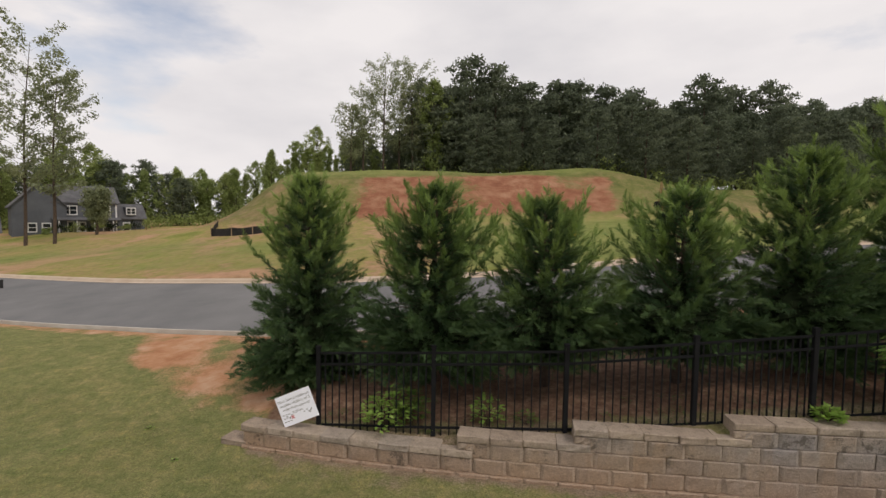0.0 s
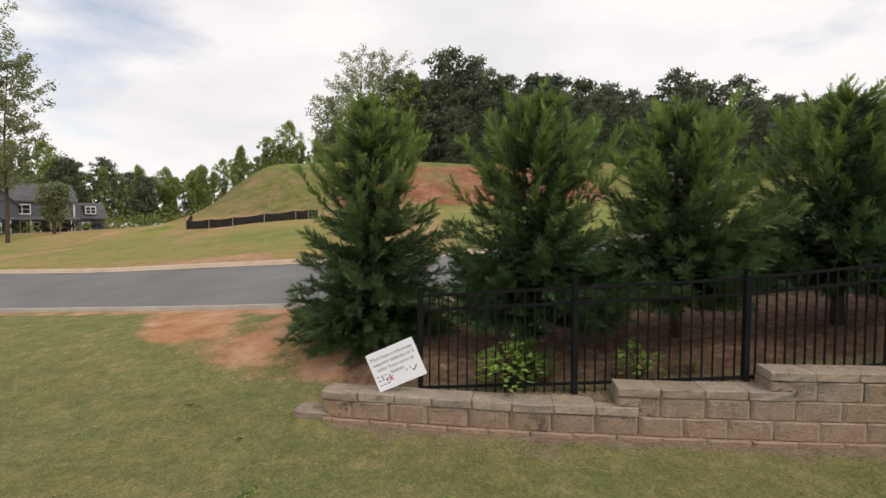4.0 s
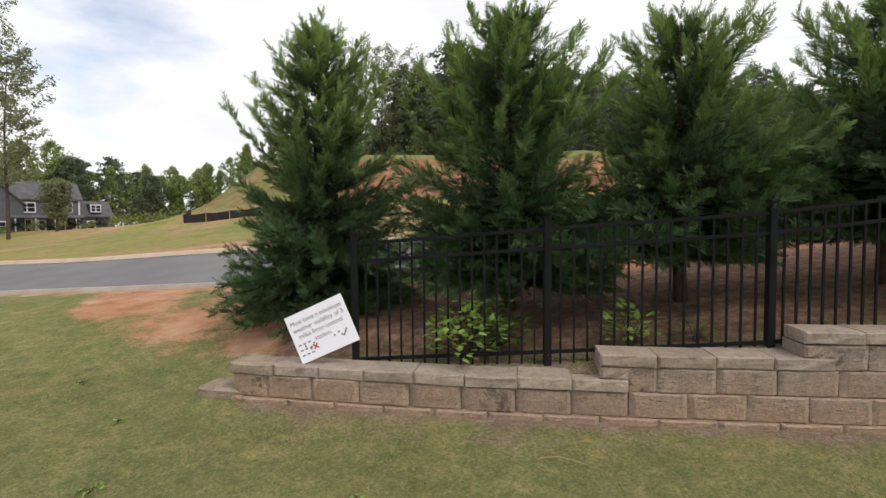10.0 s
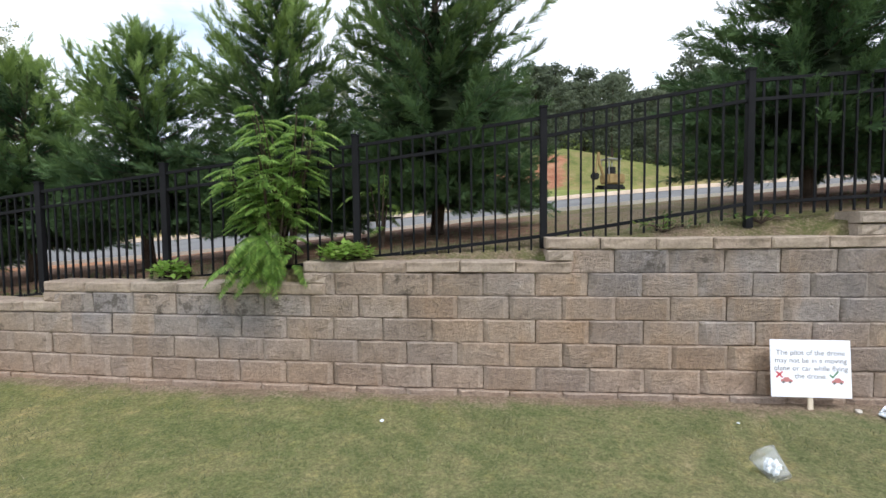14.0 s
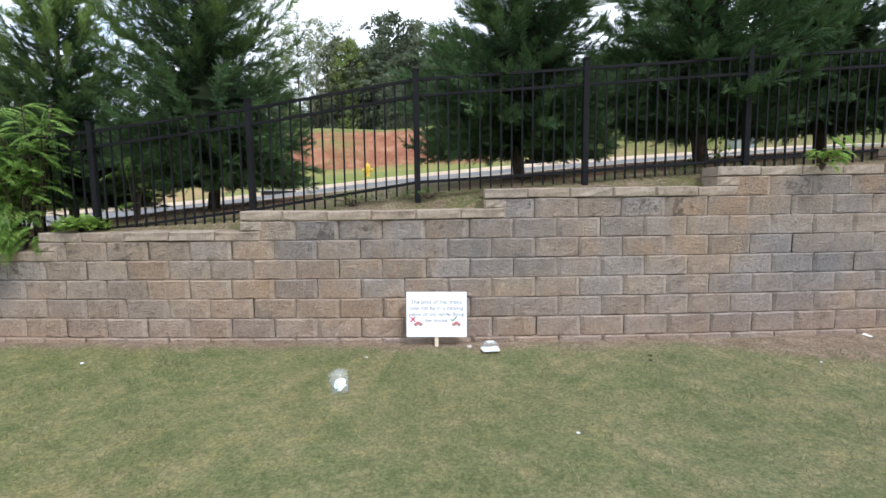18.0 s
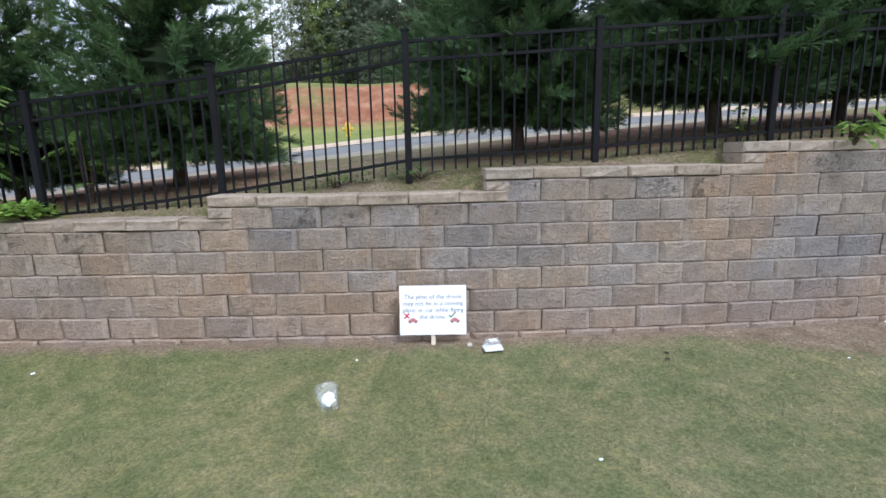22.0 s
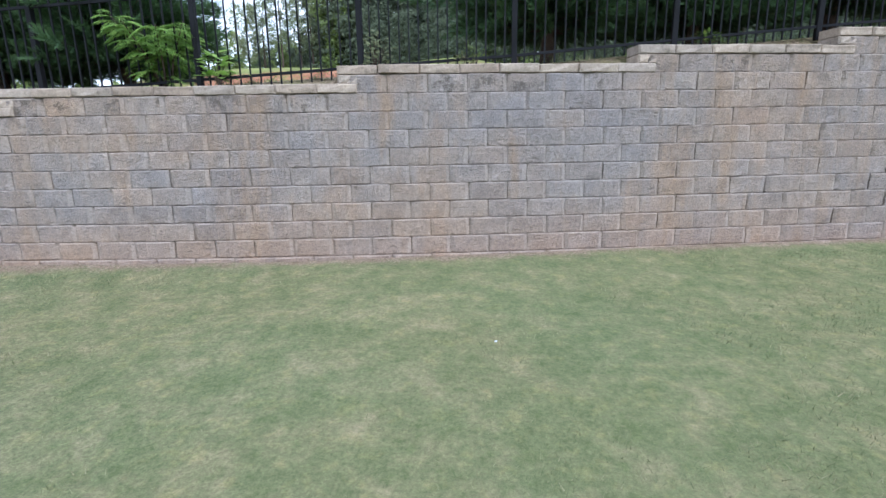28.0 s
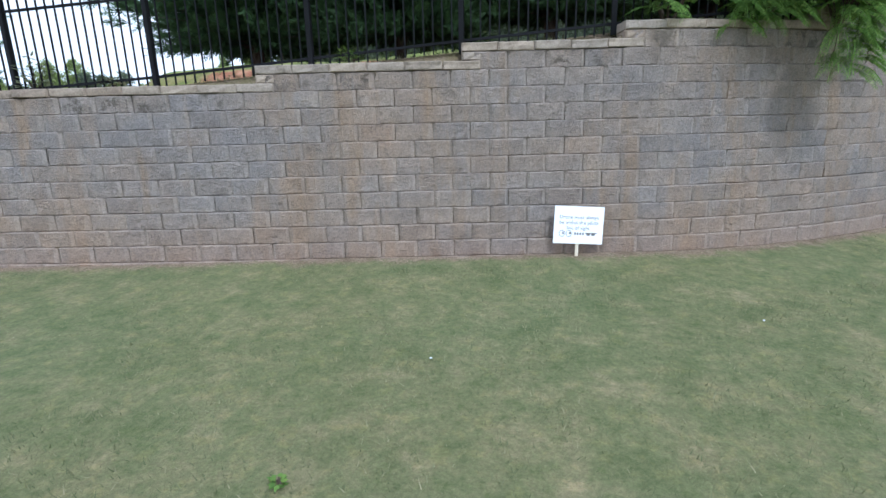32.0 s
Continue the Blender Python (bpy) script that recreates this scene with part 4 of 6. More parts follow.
def plant_wood():
    rng = random.Random(77)
    pines = [make_pine(5, 14.2, 0.10, 0.25), make_pine(6, 15.4, 0.12, 0.24), make_pine(9, 13.0, 0.08, 0.28)]
    broad = [make_broadleaf(4, 10.8, 0.24, 90, 50, 0.30, 0.12), make_broadleaf(7, 11.8, 0.20, 90, 50, 0.30, 0.16), make_broadleaf(11, 9.2, 0.26, 90, 50, 0.30, 0.10)]
    first = set()

    def put(kinds, k, x, y, s, label, group):
        x, y = far_place(x, y)
        z = ground_z(x, y, "back") - 0.2
        m = Matrix.Translation((x, y, z)) @ Matrix.Rotation(rng.uniform(0, 6.28), 4, "Z")
        src = kinds[k]
        if (id(kinds), k) in first:
            t = copy_thing(src, m)
        else:
            first.add((id(kinds), k))
            t = src
            t.matrix_basis = m
        t.scale = (s, s, s * rng.uniform(0.93, 1.08))
        tagged(t, label, "tree", group)

    # pines crowd behind the mound
    for row, y0 in enumerate((70, 74.5, 80)):
        for i in range(27):
            x = -9 + i * 4.1 + rng.uniform(-1.5, 1.5) + row * 1.7
            put(pines, rng.randrange(3), x, y0 + rng.uniform(-2, 2) + 0.06 * abs(x), rng.uniform(0.95, 1.11), "tall dark pine in dense woods behind the mound", "pine woods")
    for i in range(15):
        x = -2 + i * 3.3 + rng.uniform(-1.2, 1.2)
        put(pines, rng.randrange(3), x, 63 - 11 * sstep(6, 14, x) + rng.uniform(-2, 2), rng.uniform(0.42, 0.62), "young pine at the edge of the woods", "pine woods")
    # taller spring trees at the left end of the pines
    for x, y, s, k in ((-6.8, 68, 1.22, 1), (-15.5, 73, 0.55, 2)):
        put(broad, k, x, y, s, "tall broadleaf tree in fresh leaf beside the pines", "spring woods")
    put(pines, 0, -18.6, 72, 0.42, "lone pine at the end of the woods", "pine woods")
    for x, y, s, k in ((-12.0, 76, 0.62, 0), (-10.0, 75, 0.74, 1), (-8.6, 73, 0.80, 2)):
        put(pines, k, x, y, s, "tall pine among the trees beside the mound", "pine woods")
    # lighter spring wood on the left
    for row, y0 in enumerate((80, 86, 92)):
        for i in range(36):
            x = -105 + i * 2.6 + rng.uniform(-1.4, 1.4) + row * 1.7
            y = y0 + rng.uniform(-2.5, 2.5) - 18 * sstep(-45, -100, x)
            if rng.random() < 0.86:
                put(broad, rng.randrange(3), x, y, rng.uniform(0.70, 1.12) * (1 - 0.20 * sstep(-58, -42, x)), "fresh green broadleaf tree at the far wood edge", "spring woods")
            else:
                put(pines, rng.randrange(3), x, y, rng.uniform(0.62, 0.80) * (1 - 0.20 * sstep(-58, -42, x)), "dark pine among the spring woods", "spring woods")
    # woods beyond the street on the right
    for i in range(16):
        x = 38 + i * 5.5 + rng.uniform(-2, 2)
        put(pines, rng.randrange(3), x, 58 + 0.15 * x + rng.uniform(-4, 4), rng.uniform(0.7, 0.95), "dark pine beyond the street", "pine woods")


plant_wood()


# ---- underbrush along the wood edges ----
def build_underbrush():
    rng = random.Random(91)
    sp = Soup()
    for i in range(230):
        x = -108 + i * 0.62
        y = 76 + rng.uniform(-1.5, 2.5) - 18 * sstep(-45, -100, x) if x < -18 else 68 + rng.uniform(-1, 2)
        x, y = far_place(x, y)
        z = ground_z(x, y, "back")
        leaf_clump(sp, Vector((x, y, z + 0.9)), rng.uniform(1.0, 2.3), 70, 0.38, rng, 0.75)
    for i in range(120):
        x = 12 + i * 0.95
        x, y = far_place(x, 52 + 0.06 * x + rng.uniform(-2, 2))
        leaf_clump(sp, Vector((x, y, ground_z(x, y, "back") + 0.9)), rng.uniform(1.0, 2.0), 50, 0.4, rng, 0.75)
    tagged(sp.out("underbrush", M_LEAF), "green underbrush along the far wood edge", "bushes", kind="stuff")


build_underbrush()


# ---- two tall thin trees near the house ----
def make_thin_tree(seed, height, lean, leaves=36, label="tall slender tree with sparse new leaves", group="thin trees by the house"):
    rng = random.Random(seed)
    root = thing("thin_tree", pose(0, 0, 0), label, "tree", group)
    vs, fs = tube([(lean * (i / 8) ** 2, 0.1 * math.sin(i), height * i / 8) for i in range(9)], [0.17 * (1 - 0.9 * i / 8) for i in range(9)], 7)
    obj("trunk", vs, fs, M_BARK, root)
    wood, crown = Soup(), Soup()
    for i in range(46):
        q = 0.28 + 0.72 * (i + rng.random()) / 46
        h = height * q
        az = i * 2.4 + rng.uniform(-0.6, 0.6)
        r = height * 0.20 * math.sin(math.pi * min(1.0, (q - 0.2) * 1.05)) ** 0.6 * rng.uniform(0.5, 1.1) + 0.3
        p0 = Vector((lean * q * q, 0, h))
        p1 = p0 + Vector((math.cos(az) * r, math.sin(az) * r, r * rng.uniform(0.4, 0.9)))
        wood.add(*tube([p0, p0.lerp(p1, 0.5) + Vector((0, 0, -0.08 * r)), p1], [0.045 * (1.1 - q), 0.025 * (1.1 - q), 0.008], 4))
        for f in (0.5, 0.75, 1.0):
            leaf_clump(crown, p0.lerp(p1, f), 0.62, leaves, 0.26, rng)
    tagged(wood.out("branchwork", M_BARK, root), kind="stuff")
    crown.out("crown", M_PALE_LEAF, root)
    return root


for x, y, h, sd, ln in ((-18.6, 67.0, 10.0, 54, 0.3), (-17.0, 68.5, 12.5, 55, 0.5), (-14.0, 67.5, 16.5, 56, 0.2), (-11.8, 69.0, 14.5, 58, 0.3), (-9.8, 68.0, 16.0, 57, -0.4), (-47.4, 45.6, 19.5, 51, 1.0), (-44.3, 45.0, 15.5, 52, 0.6), (-45.3, 53.3, 4.6, 53, 0.1)):
    t = make_thin_tree(sd, h, ln) if y < 60 else make_thin_tree(sd, h, ln, 24, "airy tall tree in new leaf beside the pine woods", "spring woods")
    x, y = far_place(x, y)
    t.matrix_basis = Matrix.Translation((x, y, ground_z(x, y, "back") - 0.1))


# ---- house at the foot of the field ----
M_SIDING = two_tone("slate_blue_siding", (0.085, 0.092, 0.105), (0.115, 0.122, 0.138), 0.8, 0.7, 0.0, 0.1, 30.0)
M_TRIM = two_tone("white_trim_paint", (0.62, 0.62, 0.62), (0.74, 0.74, 0.73), 1.5, 0.5, 0.0, 0.03, 50.0)
M_SHINGLE = two_tone("grey_shingles", (0.075, 0.075, 0.08), (0.13, 0.13, 0.135), 1.5, 0.9, 0.0, 0.3, 8.0)
M_TAN = two_tone("tan_sheathing", (0.42, 0.29, 0.17), (0.5, 0.36, 0.22), 1.0, 0.8, 0.0, 0.05, 30.0)
M_PANE, _pt, _pb = mat("dark_window_glass", 0.08, 0.0, 0.6)
_pb.inputs["Base Color"].default_value = (0.02, 0.025, 0.03, 1)


def gable_roof(sx, sy, rise, over=0.35, thick=0.18):
    """A ridge along x over a footprint sx by sy, its eaves at z = 0."""
    bm = bmesh.new()
    hx, hy = sx / 2 + over, sy / 2 + over
    dz = rise * over / (sy / 2)
    lo = [(-hx, -hy, -dz), (-hx, 0, rise), (-hx, hy, -dz), (hx, -hy, -dz), (hx, 0, rise), (hx, hy, -dz)]
    a = [bm.verts.new(p) for p in lo]
    b = [bm.verts.new((p[0], p[1], p[2] + thick)) for p in lo]
    for q in ((0, 1, 4, 3), (1, 2, 5, 4)):
        bm.faces.new([a[i] for i in q])
        bm.faces.new([b[i] for i in reversed(q)])
    for q in ((0, 3), (5, 2), (1, 0), (2, 1), (3, 4), (4, 5)):
        bm.faces.new([a[q[0]], b[q[0]], b[q[1]], a[q[1]]])
    return bm


def gable_body(sx, sy, h, rise):
    bm = bmesh.new()
    pts = [(-sy / 2, 0), (sy / 2, 0), (sy / 2, h), (0, h + rise), (-sy / 2, h)]
    l = [bm.verts.new((-sx / 2, y, z)) for y, z in pts]
    r = [bm.verts.new((sx / 2, y, z)) for y, z in pts]
    bm.faces.new(l[::-1])
    bm.faces.new(r)
    for i in range(5):
        k = (i + 1) % 5
        bm.faces.new((l[i], l[k], r[k], r[i]))
    return bm


def house_window(parent, x, y, z, w, h, double=True):
    win = part("window", box_bm(w + 0.24, 0.10, h + 0.24, 0.01), M_TRIM, parent, "white window frame")
    win.location = (x, y, z)
    n = 2 if double else 1
    pw = (w - 0.08 * (n - 1)) / n
    for i in range(n):
        for k in range(2):
            p = part("pane", box_bm(pw - 0.06, 0.03, h / 2 - 0.07), M_PANE, win)
            p.location = (-w / 2 + pw / 2 + i * (pw + 0.08), -0.055, (k - 0.5) * h / 2)


def build_house(m, label):
    root = thing("house", m, label, "house", "houses by the field")
    part("wall", gable_body(9.0, 8.0, 4.9, 2.3), M_SIDING, root, "slate blue lap siding")
    part("roof", gable_roof(9.0, 8.0, 2.3), M_SHINGLE, root, "grey shingle roof").location = (0, 0, 4.9)
    wing = part("wall", gable_body(5.0, 6.0, 2.7, 2.0), M_SIDING, root, "slate blue side wing")
    wing.location = (6.6, 0.6, 0.0)
    part("roof", gable_roof(5.0, 6.0, 2.0), M_SHINGLE, root, "grey shingle roof over the wing").location = (6.6, 0.6, 2.7)
    dorm = part("dormer", box_bm(1.7, 2.2, 1.2, 0.02), M_SIDING, root, "dormer with white frame")
    dorm.location = (6.9, -1.4, 3.8)
    house_window(root, 6.9, -2.55, 3.75, 1.3, 0.9)
    part("roof", box_bm(9.6, 1.9, 0.14, 0.02), M_SHINGLE, root, "porch roof").matrix_basis = pose(0, -4.7, 2.55, 12, 0, 0)
    gar = part("wall", gable_body(6.5, 7.0, 4.2, 3.2), M_SIDING, root, "gabled wing with steep roof")
    gar.matrix_basis = pose(-6.2, -1.0, 0, 0, 0, 90)
    part("roof", gable_roof(6.5, 7.0, 3.2), M_SHINGLE, root, "steep grey shingle roof").matrix_basis = pose(-6.2, -1.0, 4.2, 0, 0, 90)
    for x, w in ((-2.3, 1.9), (2.4, 1.9)):
        house_window(root, x, -4.02, 3.75, w, 1.15)
    house_window(root, 2.9, -4.02, 1.3, 1.0, 1.2, False)
    house_window(root, 6.2, -2.45, 1.3, 1.0, 1.2, False)
    house_window(root, -7.2, -4.3, 1.3, 1.0, 1.1, False)
    house_window(root, -5.4, -4.3, 1.3, 1.0, 1.1, False)
    door = part("door", box_bm(1.1, 0.10, 2.1, 0.02), M_TRIM, root, "white front door")
    door.location = (-0.6, -4.03, 1.1)
    part("pane", box_bm(0.6, 0.03, 1.2), M_PANE, door).location = (0, -0.05, 0.25)
    house_window(root, -2.6, -4.02, 1.2, 1.5, 1.8)
    for x in (-4.3, 4.3):
        part("corner_board", box_bm(0.22, 0.22, 4.9, 0.01), M_TRIM, root, "white corner board").location = (x, -4.0, 2.45)
    for x in (-3.9, -1.5, 0.9, 3.6):
        part("porch_post", box_bm(0.18, 0.18, 2.4, 0.01), M_TRIM, root, "white porch post").location = (x, -5.4, 1.2)
    return root


hx, hy = far_place(-53.0, 63.4)
build_house(Matrix.Translation((hx, hy, ground_z(hx, hy, "back") - 0.5)) @ Matrix.Rotation(radians(44), 4, "Z") @ Matrix.Diagonal((0.75, 0.75, 0.88, 1)), "slate blue two-storey house with white trim and grey roof")


def build_tan_house():
    x, y = far_place(-67.5, 62.0)
    root = thing("house", Matrix.Translation((x, y, ground_z(x, y, "back") - 0.4)) @ Matrix.Rotation(radians(44), 4, "Z"), "house under construction with bare tan sheathing", "house", "houses by the field")
    part("wall", gable_body(8.0, 7.0, 4.8, 2.6), M_TAN, root, "bare tan sheathing")
    part("roof", gable_roof(8.0, 7.0, 2.6), M_SHINGLE, root)
    root.children[1].location = (0, 0, 4.8)
    house_window(root, 0.0, -3.52, 3.4, 1.6, 1.1)


build_tan_house()


def shrub(x, y, r, seed, material, label, group):
    rng = random.Random(seed)
    root = thing("shrub", Matrix.Translation((x, y, ground_z(x, y, "back"))), label, "shrub", group)
    sp = Soup()
    for _ in range(9):
        leaf_clump(sp, Vector((rng.gauss(0, r * 0.45), rng.gauss(0, r * 0.45), r * rng.uniform(0.4, 1.2))), r * 0.5, 40, 0.16, rng)
    obj("stem", *tube([(0, 0, 0), (0, 0, r)], [0.04, 0.02], 5), M_BARK, root)
    sp.out("foliage", material, root)


for k in range(9):
    q = -4.2 + k * 1.3
    a = radians(44)
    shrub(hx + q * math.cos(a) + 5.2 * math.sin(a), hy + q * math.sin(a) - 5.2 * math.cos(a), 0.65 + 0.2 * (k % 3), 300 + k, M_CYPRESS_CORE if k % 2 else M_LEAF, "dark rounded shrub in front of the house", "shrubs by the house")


# ---- silt fence along the foot of the mound ----
M_FABRIC = two_tone("black_silt_fabric", (0.012, 0.012, 0.012), (0.03, 0.028, 0.026), 2.0, 0.85, 0.0, 0.2, 25.0)
M_STAKE = two_tone("weathered_wood_stake", (0.28, 0.2, 0.12), (0.4, 0.3, 0.2), 5.0, 0.9, 0.0, 0.3, 40.0)


def build_silt_fence(pts, name_label):
    root = thing("silt_fence", pose(0, 0, 0), name_label, "silt fence", "silt fences")
    vs, fs = [], []
    n = 0
    pts = [far_place(*p) for p in pts]
    for (xa, ya), (xb, yb) in zip(pts, pts[1:]):
        for k in range(8):
            q = k / 8
            x, y = xa + (xb - xa) * q, ya + (yb - ya) * q
            z = ground_z(x, y, "back")
            sag = 0.08 * math.sin(math.pi * (k % 4) / 4)
            vs += [(x, y, z - 0.05), (x, y + 0.02, z + 0.68 - sag)]
            if k % 4 == 0:
                st = part("stake", box_bm(0.05, 0.05, 0.95, 0.004), M_STAKE, root)
                st.location = (x, y - 0.05, z + 0.40)
    for i in range(len(vs) // 2 - 1):
        fs.append((2 * i, 2 * i + 2, 2 * i + 3, 2 * i + 1))
    fab = obj("fabric", vs, fs, M_FABRIC, root)
    md = fab.modifiers.new("thick", "SOLIDIFY")
    md.thickness = 0.012


build_silt_fence([(-27.2, 40.0), (-26.3, 36.0), (-22.5, 34.3), (-18.0, 34.0), (-16.2, 34.05)], "sagging black silt fence along the foot of the mound")
build_silt_fence([(-33.5, 21.5), (-31.6, 20.7), (-30.2, 20.2)], "short piece of black silt fence beside the street")


# ---- fire hydrant, storm drain, digger, utility box ----
M_YELLOW = two_tone("yellow_enamel", (0.62, 0.38, 0.03), (0.72, 0.47, 0.05), 4.0, 0.4, 0.0, 0.05, 50.0, 0.5)
M_DARK = two_tone("black_and_hole_shade", (0.008, 0.008, 0.008), (0.02, 0.02, 0.02), 3.0, 0.9)
M_STEEL = two_tone("dull_steel", (0.2, 0.2, 0.2), (0.32, 0.32, 0.32), 4.0, 0.45, 0.8, 0.1, 40.0)


def lathe(profile, seg=16):
    vs, fs = [], []
    for r, z in profile:
        for k in range(seg):
            a = 2 * math.pi * k / seg
            vs.append((r * math.cos(a), r * math.sin(a), z))
    for i in range(len(profile) - 1):
        for k in range(seg):
            a, b = i * seg + k, i * seg + (k + 1) % seg
            fs.append((a, b, b + seg, a + seg))
    fs.append(tuple(range(seg))[::-1])
    fs.append(tuple(range((len(profile) - 1) * seg, len(profile) * seg)))
    return vs, fs


def build_hydrant(x, y):
    root = thing("fire_hydrant", Matrix.Translation((x, y, ground_z(x, y, "back"))), "yellow fire hydrant in the grass beyond the street", "hydrant")
    obj("barrel", *lathe([(0.17, 0), (0.17, 0.05), (0.12, 0.06), (0.12, 0.52), (0.16, 0.53), (0.16, 0.57)]), M_YELLOW, root, smooth=False)
    obj("bonnet", *lathe([(0.145, 0.57), (0.135, 0.66), (0.09, 0.73), (0.03, 0.76), (0.03, 0.82)]), M_YELLOW, root)
    for a in (0, 180, 270):
        nz = obj("nozzle", *lathe([(0.07, 0.0), (0.07, 0.10), (0.085, 0.10), (0.085, 0.16)], 10), M_YELLOW, root)
        nz.matrix_basis = Matrix.Rotation(radians(a), 4, "Z") @ pose(0.1, 0, 0.42, 0, 90, 0)


build_hydrant(-3.3, 21.5)


def build_drain(x):
    y, z = road_y(x) + ROAD_W, road_z(x) + ROAD_RISE
    root = thing("storm_drain", Matrix.Translation((x, y, z)) @ Matrix.Rotation(math.atan((road_y(x + 1) - road_y(x - 1)) / 2), 4, "Z"), "storm drain opening in the far kerb", "storm drain")
    part("lid", box_bm(1.7, 0.5, 0.06, 0.015, (0, 0.27, 0.145)), M_KERB, root, "concrete lid")
    # solid block on the uncut kerb; the mouth's shade is its near-black colour
    part("opening", box_bm(1.3, 0.10, 0.13, 0.01, (0, -0.02, 0.05)), M_DARK, root, "black block standing for the shaded drain opening")


build_drain(-5.6)


M_MUD = two_tone("muddy_yellow_paint", (0.20, 0.135, 0.06), (0.33, 0.24, 0.11), 3.0, 0.8, 0.0, 0.2, 30.0)


def build_digger(x, y):
    root = thing("excavator", Matrix.Translation((x, y, ground_z(x, y, "back"))) @ Matrix.Rotation(radians(20), 4, "Z") , "small muddy tan-yellow excavator parked on the graded field", "excavator")
    for sy in (-0.55, 0.55):
        part("track", box_bm(1.9, 0.36, 0.5, 0.16, (0, sy, 0.26)), M_DARK, root, "black rubber track")
    part("body", box_bm(1.5, 1.25, 0.75, 0.1, (0.2, 0, 0.95)), M_MUD, root)
    for sx, sy in ((-0.45, -0.5), (0.5, -0.5), (-0.45, 0.5), (0.5, 0.5)):
        part("canopy_post", box_bm(0.07, 0.07, 1.1, 0.01, (sx, sy, 1.85)), M_STEEL, root)
    part("canopy", box_bm(1.2, 1.2, 0.12, 0.04, (0.03, 0, 2.45)), M_STEEL, root, "grey canopy")
    part("seat", box_bm(0.5, 0.5, 0.6, 0.06, (0.1, 0, 1.6)), M_DARK, root, "black seat")
    obj("boom", *tube([(-0.5, 0, 1.0), (-0.95, 0, 2.1), (-1.05, 0, 3.0)], [0.12, 0.12, 0.1], 6), M_MUD, root)
    obj("stick", *tube([(-1.05, 0, 3.0), (-1.30, 0, 1.4)], [0.09, 0.07], 6), M_MUD, root)
    part("bucket", box_bm(0.5, 0.6, 0.5, 0.1, (-1.35, 0, 1.15)), M_DARK, root, "dark bucket")


build_digger(8.3, 35.5)


def build_utility_box(x, y):
    root = thing("utility_box", Matrix.Translation((x, y, ground_z(x, y, "back"))), "grey-green utility box on a concrete pad", "utility box")
    m = two_tone("grey_green_paint", (0.2, 0.23, 0.21), (0.26, 0.29, 0.27), 2.0, 0.5)
    part("pad", box_bm(1.5, 1.3, 0.12, 0.02, (0, 0, 0.04)), M_KERB, root, "concrete pad")
    part("cabinet", box_bm(1.2, 1.0, 0.9, 0.03, (0, 0, 0.55)), m, root)
    part("lid", box_bm(1.26, 1.06, 0.06, 0.02, (0, 0, 1.03)), m, root)


build_utility_box(19.5, 27.0)


# ---- the three lesson signs ----
M_INK = two_tone("grey_print", (0.13, 0.125, 0.12), (0.17, 0.165, 0.155), 5.0, 0.6, 0.0, 0.0)
M_RED = two_tone("red_print", (0.5, 0.06, 0.07), (0.58, 0.09, 0.1), 5.0, 0.6, 0.0, 0.0)
M_CAR = two_tone("faded_red_print", (0.46, 0.17, 0.16), (0.54, 0.23, 0.22), 5.0, 0.6, 0.0, 0.0)
M_GREEN = two_tone("green_print", (0.12, 0.24, 0.14), (0.16, 0.3, 0.18), 5.0, 0.6, 0.0, 0.0)
M_WOOD = two_tone("pale_wood", (0.6, 0.5, 0.37), (0.72, 0.63, 0.5), 7.0, 0.8, 0.0, 0.2, 60.0)


def lettering(text, size, x, y, parent):
    """Printed words, as a thin mesh just proud of the board."""
    cu = bpy.data.curves.new("lettering", "FONT")
    cu.body, cu.size, cu.align_x, cu.align_y = text, size, "CENTER", "CENTER"
    tmp = bpy.data.objects.new("tmp", cu)
    scene.collection.objects.link(tmp)
    dg = bpy.context.evaluated_depsgraph_get()
    me = bpy.data.meshes.new_from_object(tmp.evaluated_get(dg))
    bpy.data.objects.remove(tmp)
    bpy.data.curves.remove(cu)
    me.materials.clear()
    me.materials.append(M_INK)
    ob = new("lettering", me)
    ob.parent = parent
    ob.matrix_basis = pose(x, y, 0.0062)
    return tagged(ob, kind="stuff")


def flat(name, polys, material, parent, label=""):
    """Flat printed shapes, each a polygon in the board's plane."""
    bm = bmesh.new()
    for poly in polys:
        bm.faces.new([bm.verts.new((x, y, 0.0061)) for x, y in poly])
    return part(name, bm, material, parent, label)


def bar(x0, y0, x1, y1, w):
    d = Vector((x1 - x0, y1 - y0)).normalized()
    n = Vector((-d.y, d.x)) * w / 2
    return [(x0 - n.x, y0 - n.y), (x1 - n.x, y1 - n.y), (x1 + n.x, y1 + n.y), (x0 + n.x, y0 + n.y)]


def disc(x, y, r, n=18, sy=1.0):
    return [(x + r * math.cos(6.2832 * k / n), y + sy * r * math.sin(6.2832 * k / n)) for k in range(n)]


def cross_mark(parent, x, y, r):
    flat("cross_mark", [bar(x - r, y - r, x + r, y + r, r * 0.6)], M_RED, parent, "red cross")
    flat("cross_mark", [bar(x - r, y + r, x + r, y - r, r * 0.6)], M_RED, parent, "red cross").location = (0, 0, 0.0003)


def tick_mark(parent, x, y, r, material):
    flat("tick_mark", [bar(x - r, y, x - r * 0.3, y - r * 0.7, r * 0.4), bar(x - r * 0.4, y - r * 0.75, x + r, y + r * 0.9, r * 0.4)], material, parent, "tick")


